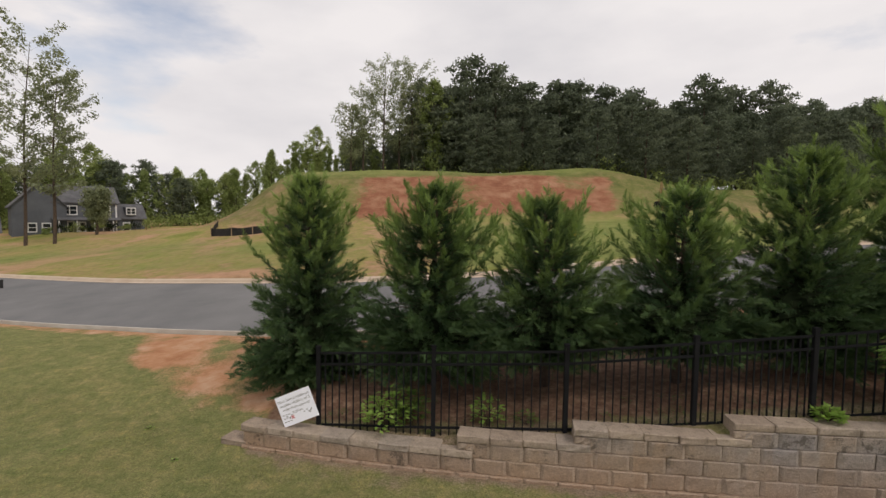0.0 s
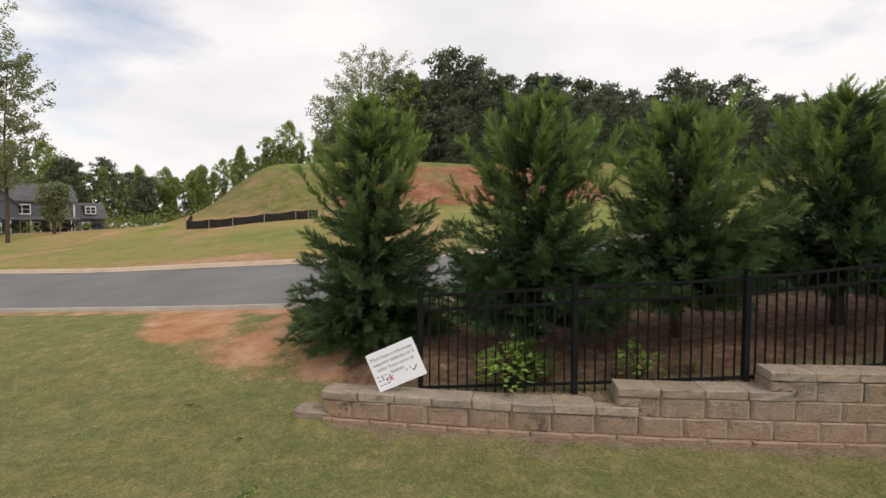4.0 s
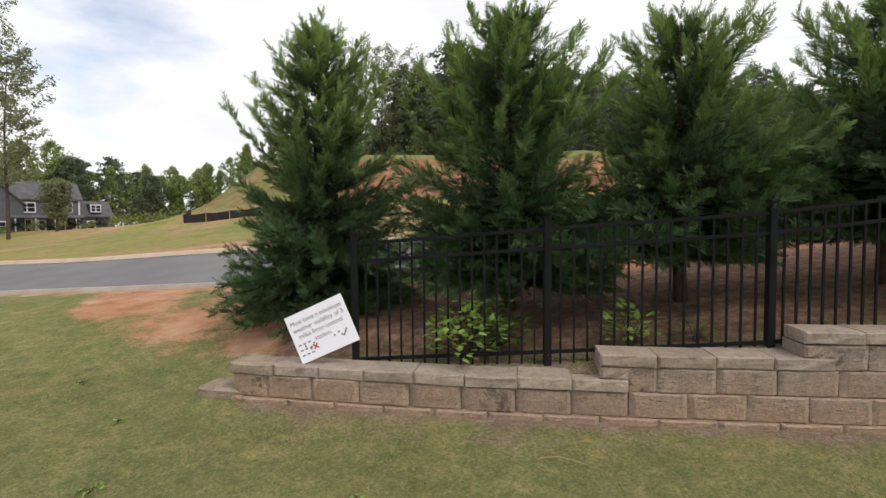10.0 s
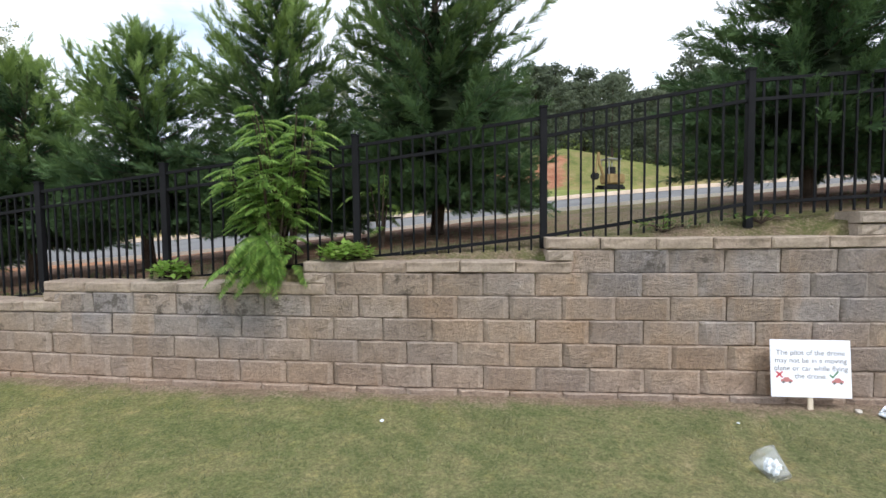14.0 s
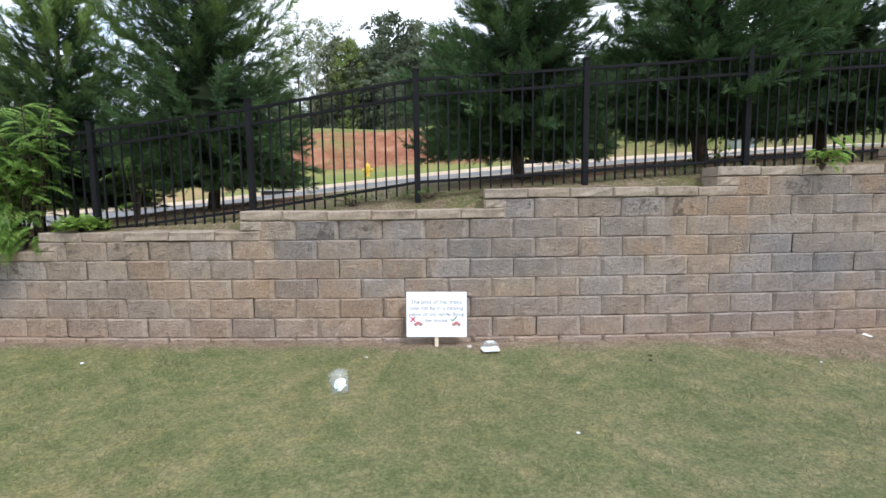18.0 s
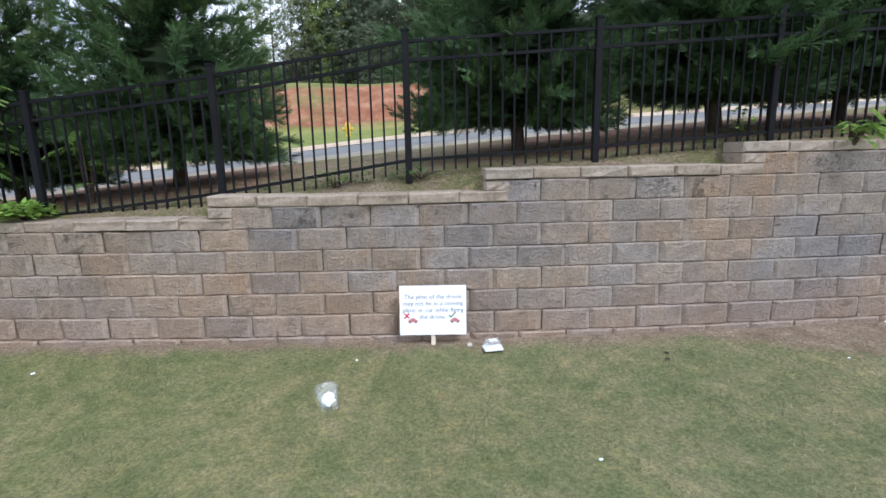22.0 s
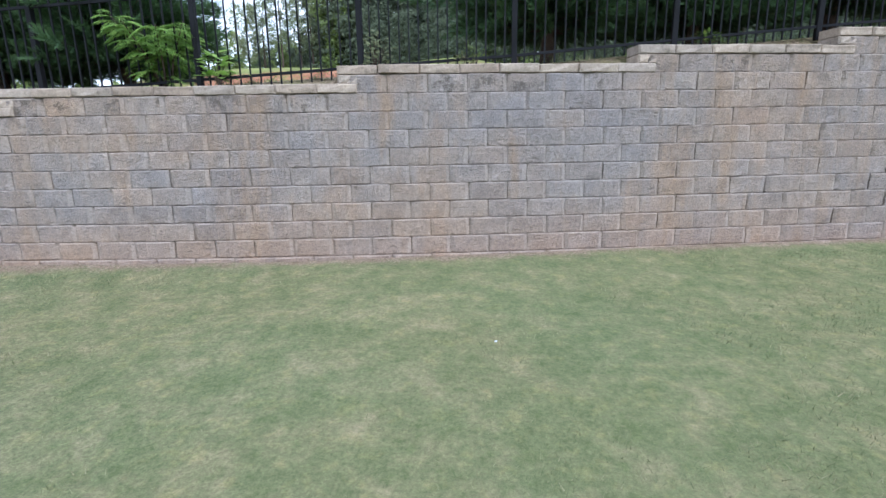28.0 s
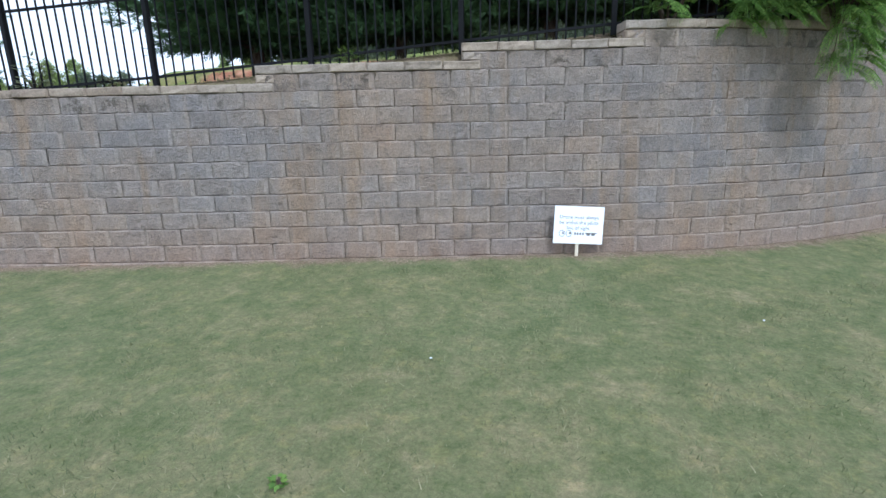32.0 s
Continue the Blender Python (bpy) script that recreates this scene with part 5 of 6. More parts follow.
def car_mark(parent, x, y, k):
    flat("car_picture", [[(x - 0.05 * k, y - 0.012 * k), (x + 0.05 * k, y - 0.012 * k), (x + 0.05 * k, y + 0.008 * k), (x + 0.03 * k, y + 0.012 * k), (x + 0.018 * k, y + 0.030 * k), (x - 0.018 * k, y + 0.030 * k), (x - 0.032 * k, y + 0.012 * k), (x - 0.05 * k, y + 0.008 * k)]], M_CAR, parent, "small red car picture")
    for dx in (-0.028, 0.028):
        flat("wheel_picture", [disc(x + dx * k, y - 0.014 * k, 0.011 * k)], M_INK, parent).location = (0, 0, 0.0004)


def sign_board(m, label, stake):
    """A board in its own plane: x to its right, y up, z out of its face; the middle at the origin."""
    root = thing("yard_sign", m, label, "sign", "lesson signs")
    board = part("board", box_bm(0.61, 0.457, 0.010, 0.002), M_SIGN, root)
    if stake:
        part("stake", box_bm(0.04, stake, 0.018, 0.003, (0, -0.2285 - stake / 2 + 0.12, -0.015)), M_WOOD, root, "pale wooden stake")
    return root


def face_matrix(tl, tr, bl):
    tl, tr, bl = Vector(tl), Vector(tr), Vector(bl)
    u = (tr - tl).normalized()
    n = u.cross(tl - bl).normalized()
    v = n.cross(u)
    c = tl + u * 0.305 - v * 0.2285
    return Matrix.Translation(c) @ Matrix((u, v, n)).transposed().to_4x4()


sg = sign_board(face_matrix((-12.95, 1.76, 0.71), (-12.41, 1.64, 0.96), (-12.78, 1.70, 0.32)), "white sign lying tilted against the fence on the wall cap", 0)
for k, line in enumerate(("Must have a minimum", "weather visibility of 3", "miles from control", "station.")):
    lettering(line, 0.062, 0.0, 0.145 - 0.066 * k, sg)
cross_mark(sg, -0.11, -0.12, 0.024)
tick_mark(sg, 0.20, -0.11, 0.034, M_INK)
for i in range(3):
    flat("dot", [disc(-0.205 + 0.045 * i, -0.085 - 0.04 * (i % 2), 0.010)], M_INK, sg)
    for j in range(3):
        flat("short_line", [bar(-0.27 + 0.05 * i, -0.06 - 0.05 * j, -0.24 + 0.05 * i, -0.06 - 0.05 * j, 0.012)], M_INK, sg).location = (0, 0, 0.0004)
for x, y in ((0.10, -0.10), (0.15, -0.085)):
    flat("dot", [disc(x, y, 0.009)], M_INK, sg)

sg = sign_board(face_matrix((0.03, -0.06, 0.495), (0.65, -0.08, 0.49), (0.03, -0.11, 0.04)), "white sign on a wooden stake in front of the wall", 0.42)
for k, line in enumerate(("The pilot of the drone", "may not be in a moving", "plane or car while flying", "the drone.")):
    lettering(line, 0.058, 0.0, 0.125 - 0.062 * k, sg)
cross_mark(sg, -0.24, -0.050, 0.024)
tick_mark(sg, 0.175, -0.045, 0.032, M_GREEN)
car_mark(sg, -0.185, -0.098, 0.90)
car_mark(sg, 0.20, -0.098, 0.90)

sg = sign_board(face_matrix((16.19, 1.72, 0.62), (16.78, 1.86, 0.58), (16.18, 1.67, 0.17)), "white sign on a thin stake before the tall wall", 0.46)
for k, line in enumerate(("Drone must always", "be within the pilots", "line of sight.")):
    lettering(line, 0.062, 0.0, 0.095 - 0.066 * k, sg)
for x in (-0.20, -0.115):
    flat("eye_picture", [disc(x, -0.105, 0.038, 20, 1.05)], M_INK, sg, "printed eye")
    flat("eye_white", [disc(x, -0.105, 0.032, 20, 1.05)], M_SIGN, sg).location = (0, 0, 0.0004)
    flat("eye_centre", [disc(x + 0.012, -0.10, 0.014)], M_INK, sg).location = (0, 0, 0.0008)
for i in range(4):
    flat("short_line", [bar(-0.05 + 0.033 * i, -0.105, -0.030 + 0.033 * i, -0.105, 0.03)], M_INK, sg)
flat("glasses_picture", [disc(0.125, -0.108, 0.026, 16, 0.7), disc(0.185, -0.108, 0.026, 16, 0.7), bar(0.08, -0.095, 0.23, -0.095, 0.010)], M_INK, sg)


# ---- litter on the lawn ----
def glassy(name, tint):
    m, t, b = mat(name, 0.08, 0.0, 0.5)
    b.inputs["Base Color"].default_value = (*tint, 1)
    b.inputs["Transmission Weight"].default_value = 0.92
    b.inputs["IOR"].default_value = 1.2
    return m


M_CLEAR = glassy("clear_plastic", (0.9, 0.92, 0.93))
M_PAPER = two_tone("crumpled_white_paper", (0.68, 0.72, 0.76), (0.82, 0.84, 0.86), 30.0, 0.8, 0.0, 0.5, 60.0)


def clear_cup(x, y, tilt, turn, paper=0.058):
    root = thing("plastic_cup", Matrix.Translation((x, y, lawn_z(x, y) + 0.055)) @ pose(0, 0, 0, tilt, 0, turn), "clear plastic cup with crumpled white paper on the lawn", "cup", "cups on the lawn")
    vs, fs = lathe([(0.055, -0.085), (0.060, -0.08), (0.085, 0.09), (0.09, 0.10), (0.086, 0.10), (0.081, 0.09), (0.056, -0.075), (0.02, -0.074)], 24)
    cup = obj("cup_wall", vs, fs, M_CLEAR, root, smooth=True)
    cup.visible_shadow = False
    bm = bmesh.new()
    bmesh.ops.create_icosphere(bm, subdivisions=3, radius=paper)
    for v in bm.verts:
        v.co *= 0.75 + 0.5 * noise.noise(v.co * 45 + Vector((x, y, 0)))
    part("paper", bm, M_PAPER, root, "crumpled white paper")


clear_cup(-0.48, -1.02, 55, 200)


def clear_lid(x, y):
    """A domed clear lid lying in the grass, its ribs and rim whitish."""
    root = thing("plastic_disc", Matrix.Translation((x, y, lawn_z(x, y) + 0.016)) @ pose(0, 0, 0, 10, 4, 25), "clear round plastic drink lid lying in the grass", "lid")
    dome = obj("dome", *lathe([(0.058, 0.0), (0.060, 0.004), (0.050, 0.008), (0.046, 0.022), (0.030, 0.028), (0.002, 0.028)], 24), M_CLEAR, root, smooth=True)
    dome.visible_shadow = False
    ring = [(0.056 * math.cos(k * math.pi / 12), 0.056 * math.sin(k * math.pi / 12), 0.006) for k in range(25)]
    obj("rim", *tube(ring, [0.0020] * 25, 6), M_PAPER, root, "whitish rim")
    for k in range(3):
        a = k * math.pi / 3
        obj("rib", *tube([(-0.040 * math.cos(a), -0.040 * math.sin(a), 0.026), (0, 0, 0.031), (0.040 * math.cos(a), 0.040 * math.sin(a), 0.026)], [0.002, 0.003, 0.002], 6), M_PAPER, root, "whitish rib")


clear_lid(2.80, -2.61)


def clear_box(x, y):
    root = thing("plastic_food_box", Matrix.Translation((x, y, lawn_z(x, y) + 0.01)) @ Matrix.Rotation(0.15, 4, "Z"), "clear plastic food box with white base near the wall", "food box")
    part("tray", box_bm(0.17, 0.13, 0.018, 0.008, (0, 0, 0.01)), M_PAPER, root, "white tray")
    bm = bmesh.new()
    q = [bm.verts.new(p) for p in ((-0.08, -0.06, 0.02), (0.08, -0.06, 0.02), (0.08, 0.06, 0.02), (-0.08, 0.06, 0.02), (-0.055, -0.04, 0.085), (0.055, -0.04, 0.085), (0.055, 0.04, 0.085), (-0.055, 0.04, 0.085))]
    for f in ((4, 5, 6, 7), (0, 1, 5, 4), (1, 2, 6, 5), (2, 3, 7, 6), (3, 0, 4, 7)):
        bm.faces.new([q[i] for i in f])
    bmesh.ops.bevel(bm, geom=bm.edges[:], offset=0.008, segments=2, affect="EDGES")
    lid = part("lid", bm, M_CLEAR, root, "clear domed lid")
    lid.visible_shadow = False
    part("label", box_bm(0.07, 0.05, 0.003, 0.0, (0, 0, 0.088)), M_PAPER, root, "pale paper label")


clear_box(0.86, -0.26)


def scrap(name, x, y, r, material, label, flatten=0.6):
    bm = bmesh.new()
    bmesh.ops.create_icosphere(bm, subdivisions=2, radius=r)
    for v in bm.verts:
        v.co *= 0.8 + 0.5 * noise.noise(v.co * (1.3 / r) + Vector((x, y, 0)))
        v.co.z *= flatten
    ob = part(name, bm, material, None)
    ob.location = (x, y, lawn_z(x, y) + r * flatten * 0.6)
    tagged(ob, label, "litter" if name != "pebble" else "stone", "scraps on the lawn")


M_PEBBLE = two_tone("pale_stone", (0.45, 0.4, 0.34), (0.62, 0.57, 0.5), 20.0, 0.9, 0.0, 0.3, 90.0)
scrap("pebble", 0.66, -0.17, 0.035, M_PEBBLE, "pale stone at the foot of the wall")
for x, y, r in ((1.32, -1.75, 0.018), (-3.1, -0.35, 0.02), (-10.4, -0.25, 0.016), (-7.1, -0.9, 0.014), (2.5, -3.1, 0.015), (15.2, -0.9, 0.014), (8.0, -0.7, 0.014), (-0.35, -0.35, 0.014), (3.9, -0.6, 0.014), (-9.7, -0.9, 0.014), (18.0, 0.2, 0.014), (11.0, -1.4, 0.013)):
    scrap("paper_scrap", x, y, r, M_PAPER, "tiny white scrap lying in the grass", 0.4)
for x, y in ((2.38, -0.42), (2.34, -0.52)):
    scrap("dark_leaf", x, y, 0.028, M_BARK, "dark curled leaf on the lawn", 0.3)

# drain pipe end at the foot of the wall
pvc = two_tone("white_pvc", (0.72, 0.72, 0.68), (0.8, 0.8, 0.77), 5.0, 0.4)
root = thing("drain_pipe", Matrix.Translation((4.86, wall_y(4.86) - 0.02, -0.085)) @ pose(0, 0, 0, 100, 0, 12), "white plastic drain pipe end at the foot of the wall", "pipe")
obj("pipe_wall", *lathe([(0.042, -0.10), (0.042, 0.09), (0.035, 0.09), (0.035, -0.10)], 18), pvc, root, smooth=True)
# disc set in the bore, with the shade inside painted as near-black
obj("opening", *lathe([(0.034, 0.04), (0.034, 0.045), (0.001, 0.045)], 18), M_DARK, root, "dark pipe opening")

# a thin dry stalk lying on the lawn
def dry_stalk(x0, y0, x1, y1, r, label):
    pts = []
    for k in range(7):
        q = k / 6
        x, y = x0 + (x1 - x0) * q, y0 + (y1 - y0) * q + 0.03 * math.sin(q * 5)
        pts.append((x, y, lawn_z(x, y) + 0.022 + 0.02 * math.sin(q * 3.1)))
    tagged(obj("dry_stalk", *tube(pts, [r * (1 - 0.5 * k / 6) for k in range(7)], 6), M_STAKE), label, "twig")


dry_stalk(-10.85, 0.52, -10.45, 0.38, 0.004, "thin dry stalk lying on the lawn")
dry_stalk(-13.55, 3.4, -13.5, 3.15, 0.006, "short dry stalk near the first tree")


# ---- plants on and behind the wall ----
def frond(soup, p, d, up, length, leaf, pairs, droop, rng):
    """A pinnate leaf that arches over: a stem with pairs of feathery side leaves."""
    side = d.cross(up).normalized()
    q0 = p.copy()
    dirn = d.copy()
    step = length / pairs
    for k in range(pairs):
        dirn = (dirn + Vector((0, 0, -droop / pairs))).normalized()
        q1 = q0 + dirn * step
        w = side * 0.003
        soup.add([q0 - w, q0 + w, q1 + w, q1 - w], [(0, 1, 2, 3)])
        f = math.sin(math.pi * (0.12 + 0.80 * (k + 1) / pairs)) ** 0.7
        for sgn in (-1, 1):
            ld = (side * sgn + dirn * 0.55 + Vector((0, 0, -0.32 + rng.uniform(-0.12, 0.12)))).normalized()
            ln = leaf * f * rng.uniform(0.85, 1.1)
            b = ld.cross(up).normalized() * (0.15 * ln)
            mid = q1 + ld * ln * 0.5 + Vector((0, 0, 0.02 * ln))
            soup.add([q1, q1 + ld * ln * 0.22 + b * 0.85, mid + b, q1 + ld * ln + Vector((0, 0, -0.12 * ln)), mid - b, q1 + ld * ln * 0.22 - b * 0.85], [(0, 1, 2, 5), (5, 2, 4), (2, 3, 4)])
        q0 = q1


def mimosa(x, y, z, height, spread, count, seed, label, hang=0.0, lean=(0, 0), leaf_run=0.0, material=None, drop=0.0):
    rng = random.Random(seed)
    root = thing("mimosa_bush", Matrix.Translation((x, y, z)), label, "bush", "young mimosas")
    wood, leaves = Soup(), Soup()
    stems = 9 if leaf_run else 4
    wide, leaf_run = (0.75, leaf_run) if leaf_run else (0.35, spread)
    for sidx in range(stems):
        az = rng.uniform(0, 6.28)
        top = Vector((math.cos(az) * spread * wide + lean[0], math.sin(az) * spread * wide + lean[1], height * rng.uniform(0.75, 1.0)))
        pts = [Vector((0, 0, -0.1)), top * 0.4 + Vector((0, 0, 0.05)), top]
        wood.add(*tube(pts, [0.018, 0.012, 0.005], 5))
        for k in range(count // stems):
            q = 0.18 + 0.82 * ((k + rng.random()) / (count // stems)) ** 0.75
            p = pts[1].lerp(pts[2], (q - 0.4) / 0.6) if q > 0.4 else pts[0].lerp(pts[1], q / 0.4)
            a = rng.uniform(0, 6.28)
            d = Vector((math.cos(a), math.sin(a) - 0.30, rng.uniform(0.05, 0.6))).normalized()
            frond(leaves, p, d, Vector((0, 0, 1)), leaf_run * rng.uniform(0.65, 1.15), 0.088 if leaf_run > 0.4 else 0.22 * leaf_run, 19 if leaf_run > 0.4 else 13, 1.1, rng)
    for k in range(int(count * hang)):
        a = rng.uniform(-2.4, -0.7)
        p = Vector((rng.uniform(-0.4, 0.3) * spread, -0.22 - 0.35 * drop, rng.uniform(0.0, 0.35) - drop * rng.uniform(0.3, 1.2)))
        frond(leaves, p, Vector((math.cos(a), math.sin(a), 0.15)).normalized(), Vector((0, 0, 1)), min(spread, 0.6) * rng.uniform(0.8, 1.1), min(0.088, 0.25 * spread), 19, 1.35, rng)
    if drop:
        # limbs that lean out over the cap and hang down the face
        for k in (-0.3, 0.0, 0.25):
            wood.add(*tube([(0, 0, 0), (k * spread * 0.5, -0.25, 0.22), (k * spread, -0.30 - 0.35 * drop, 0.0), (k * spread * 1.1, -0.24 - 0.35 * drop, -drop)], [0.014, 0.011, 0.008, 0.004], 5))
    wood.out("stem", M_BARK, root)
    leaves.out("foliage", material or M_MIMOSA, root)


mimosa(-4.32, 0.62, 1.02, 1.12, 0.46, 171, 11, "bright green feathery mimosa spilling over the wall cap", 0.20, (0.0, -0.15), 0.32)
mimosa(-4.22, 0.74, 1.05, 1.52, 0.42, 135, 17, "tall bright green mimosa growing through the fence", 0.04, (0.08, -0.2), 0.33)
mimosa(-3.35, 1.15, 1.15, 0.95, 0.40, 14, 12, "small feathery mimosa behind the fence")
mimosa(7.0, 1.02, 1.9, 0.85, 0.62, 234, 13, "low spreading mimosa on top of the tall wall", 0.0, (0.0, -0.05), 0.32)
mimosa(18.6, 3.0, 2.75, 0.85, 0.95, 135, 14, "feathery mimosa hanging over the tall wall", 0.35, (0.2, -0.45), 0.55)
mimosa(19.9, 3.45, 2.85, 1.6, 1.3, 252, 16, "broad leafy mimosa arching over the tall wall", 0.20, (-0.1, -1.0), 0.62)
mimosa(19.55, 3.05, 2.74, 0.45, 0.60, 81, 26, "leafy mimosa limb hanging down the face of the tall wall", 0.9, (0.0, -0.35), 0.48, None, 0.55)
mimosa(17.5, 2.65, 2.75, 0.8, 0.6, 63, 15, "feathery mimosa among the fence pickets", 0.06, (0.0, -0.1), 0.42)


def weed(x, v, r, h, seed, label, material, leaf=0.06, n=60):
    rng = random.Random(seed)
    y = wall_y(x) + v
    z = ground_z(x, y, "back") if v > 0.1 else lawn_z(x, y)
    root = thing("weed", Matrix.Translation((x, y, z)), label, "weed", "weeds along the wall")
    leaves, wood = Soup(), Soup()
    for i in range(n):
        a, q = rng.uniform(0, 6.28), rng.random() ** 0.6
        p = Vector((math.cos(a) * r * q, math.sin(a) * r * q, h * rng.uniform(0.25, 1.0) * (1.1 - 0.5 * q)))
        d = Vector((math.cos(a) * 0.7 + rng.gauss(0, 0.4), math.sin(a) * 0.7 + rng.gauss(0, 0.4), rng.uniform(-0.3, 0.5))).normalized()
        b = d.cross(Vector((0, 0, 1))).normalized() * leaf * 0.38
        ln = leaf * rng.uniform(0.7, 1.3)
        leaves.add([p, p + d * ln * 0.35 + b, p + d * ln, p + d * ln * 0.35 - b], [(0, 1, 2, 3)])
        if i % 5 == 0:
            wood.add(*tube([(0, 0, -0.02), p * 0.5 + Vector((0, 0, 0.02)), p], [0.005, 0.004, 0.002], 4))
    wood.out("stem", M_BARK, root)
    leaves.out("foliage", material, root)


weed(-11.25, 0.50, 0.38, 0.58, 61, "leafy green vine tangled in the fence", M_LIME, 0.085, 330)
weed(-10.9, 0.75, 0.25, 0.5, 62, "leafy green vine tangled in the fence", M_WEED, 0.11, 120)
weed(-9.75, 0.6, 0.24, 0.48, 63, "small leafy weed behind the wall cap", M_LIME, 0.09, 90)
weed(-9.2, 0.6, 0.16, 0.22, 64, "small leafy weed behind the wall cap", M_WEED, 0.06, 50)
weed(-5.42, 0.30, 0.17, 0.18, 65, "low clump of bright weed on the cap", M_LIME, 0.07, 260)
weed(-3.58, 0.30, 0.25, 0.17, 66, "low clump of bright weed on the cap", M_LIME, 0.075, 420)
weed(-0.6, 0.5, 0.3, 0.14, 67, "straggling green weed along the cap", M_WEED, 0.05, 90)
weed(0.25, 0.48, 0.3, 0.12, 68, "straggling green weed along the cap", M_WEED, 0.05, 90)
weed(3.55, 0.62, 0.16, 0.35, 69, "thin upright weed beside a fence post", M_WEED, 0.06, 60)
mimosa(4.42, wall_y(4.42) + 0.20, 1.70, 0.20, 0.16, 63, 70, "feathery bright seedling hanging over the cap", 0.25, (0.0, -0.10), 0.14, M_LIME)
weed(7.75, 0.50, 0.17, 0.40, 71, "yellow-green young plant on the wall", M_LIME, 0.12, 90)
weed(9.55, 0.66, 0.20, 0.52, 72, "pale flowering weed beside the fence", M_PALE_LEAF, 0.075, 130)
weed(10.6, 0.62, 0.2, 0.2, 73, "dry weed on the wall top", M_GRASS, 0.06, 70)
weed(13.6, 0.7, 0.2, 0.22, 74, "small weed on the wall top", M_WEED, 0.06, 60)
weed(14.68, -3.86, 0.035, 0.05, 75, "bright green weed rosette in the lawn", M_MIMOSA, 0.04, 26)
for k, (x, v) in enumerate(((-14.3, -0.6), (-16.2, -1.0), (-15.2, 0.4), (-13.9, -1.5), (-12.1, -1.25), (-10.9, -1.55), (-11.6, -2.1), (-15.6, -2.0))):
    weed(x, min(v, 0.0), 0.05 + 0.012 * (k % 4), 0.03, 76 + k, "small bright green clover patch in the lawn", M_LIME, 0.03, 30)


# ---- grass ----
def build_grass():
    rs = np.random.RandomState(3)
    n = 210000
    x = rs.uniform(-19.5, 21.5, n)
    wy = np.array([wall_y(q) for q in np.linspace(-19.5, 21.5, 400)])
    wv = np.interp(x, np.linspace(-19.5, 21.5, 400), wy)
    d = 0.10 + 6.2 * rs.random_sample(n) ** 1.15
    y = wv - d
    left = x < -13.4
    y = np.where(left, wv + 3.4 - 8.5 * rs.random_sample(n), y)
    clump = np.sin(x * 3.1 + 1.7 * np.sin(y * 2.3)) * np.sin(y * 3.7 + 1.3 * np.sin(x * 2.9)) + 0.6 * np.sin(x * 9.7 + y * 7.1)
    keep = rs.random_sample(n) < 0.55 + 0.30 * clump
    keep &= (d > 0.38) | (rs.random_sample(n) < 0.25) | left
    x, y, d, wv = x[keep], y[keep], d[keep], wv[keep]
    n = len(x)
    dd = np.maximum(wv - y, 0)
    z = -0.10 + 0.05 * np.exp(-((dd / 0.6) ** 2)) - 0.055 * np.minimum(dd, 5.0) - 0.02 * np.maximum(dd - 5, 0) + 0.05 * np.clip((x - 8) / 6, 0, 1) ** 2 * (3 - 2 * np.clip((x - 8) / 6, 0, 1)) - 0.004
    a = rs.uniform(0, 2 * np.pi, n)
    h = rs.uniform(0.016, 0.042, n) * (1 + 0.35 * np.clip(clump[keep], 0, 1))
    w = rs.uniform(0.0022, 0.0045, n)
    lean = rs.uniform(0.2, 1.3, n) * h
    b = rs.uniform(0, 2 * np.pi, n)
    v = np.empty((n, 3, 3))
    v[:, 0] = np.stack([x - np.cos(a) * w, y - np.sin(a) * w, z], 1)
    v[:, 1] = np.stack([x + np.cos(a) * w, y + np.sin(a) * w, z], 1)
    v[:, 2] = np.stack([x + np.cos(b) * lean, y + np.sin(b) * lean, z + h], 1)
    me = bpy.data.meshes.new("grass")
    me.vertices.add(3 * n)
    me.vertices.foreach_set("co", v.ravel())
    me.loops.add(3 * n)
    me.loops.foreach_set("vertex_index", np.arange(3 * n, dtype=np.int32))
    me.polygons.add(n)
    me.polygons.foreach_set("loop_start", np.arange(0, 3 * n, 3, dtype=np.int32))
    me.update(calc_edges=True)
    me.materials.append(M_GRASS)
    tagged(new("grass", me), "short mown green and straw-coloured grass blades", "grass", kind="stuff")


build_grass()


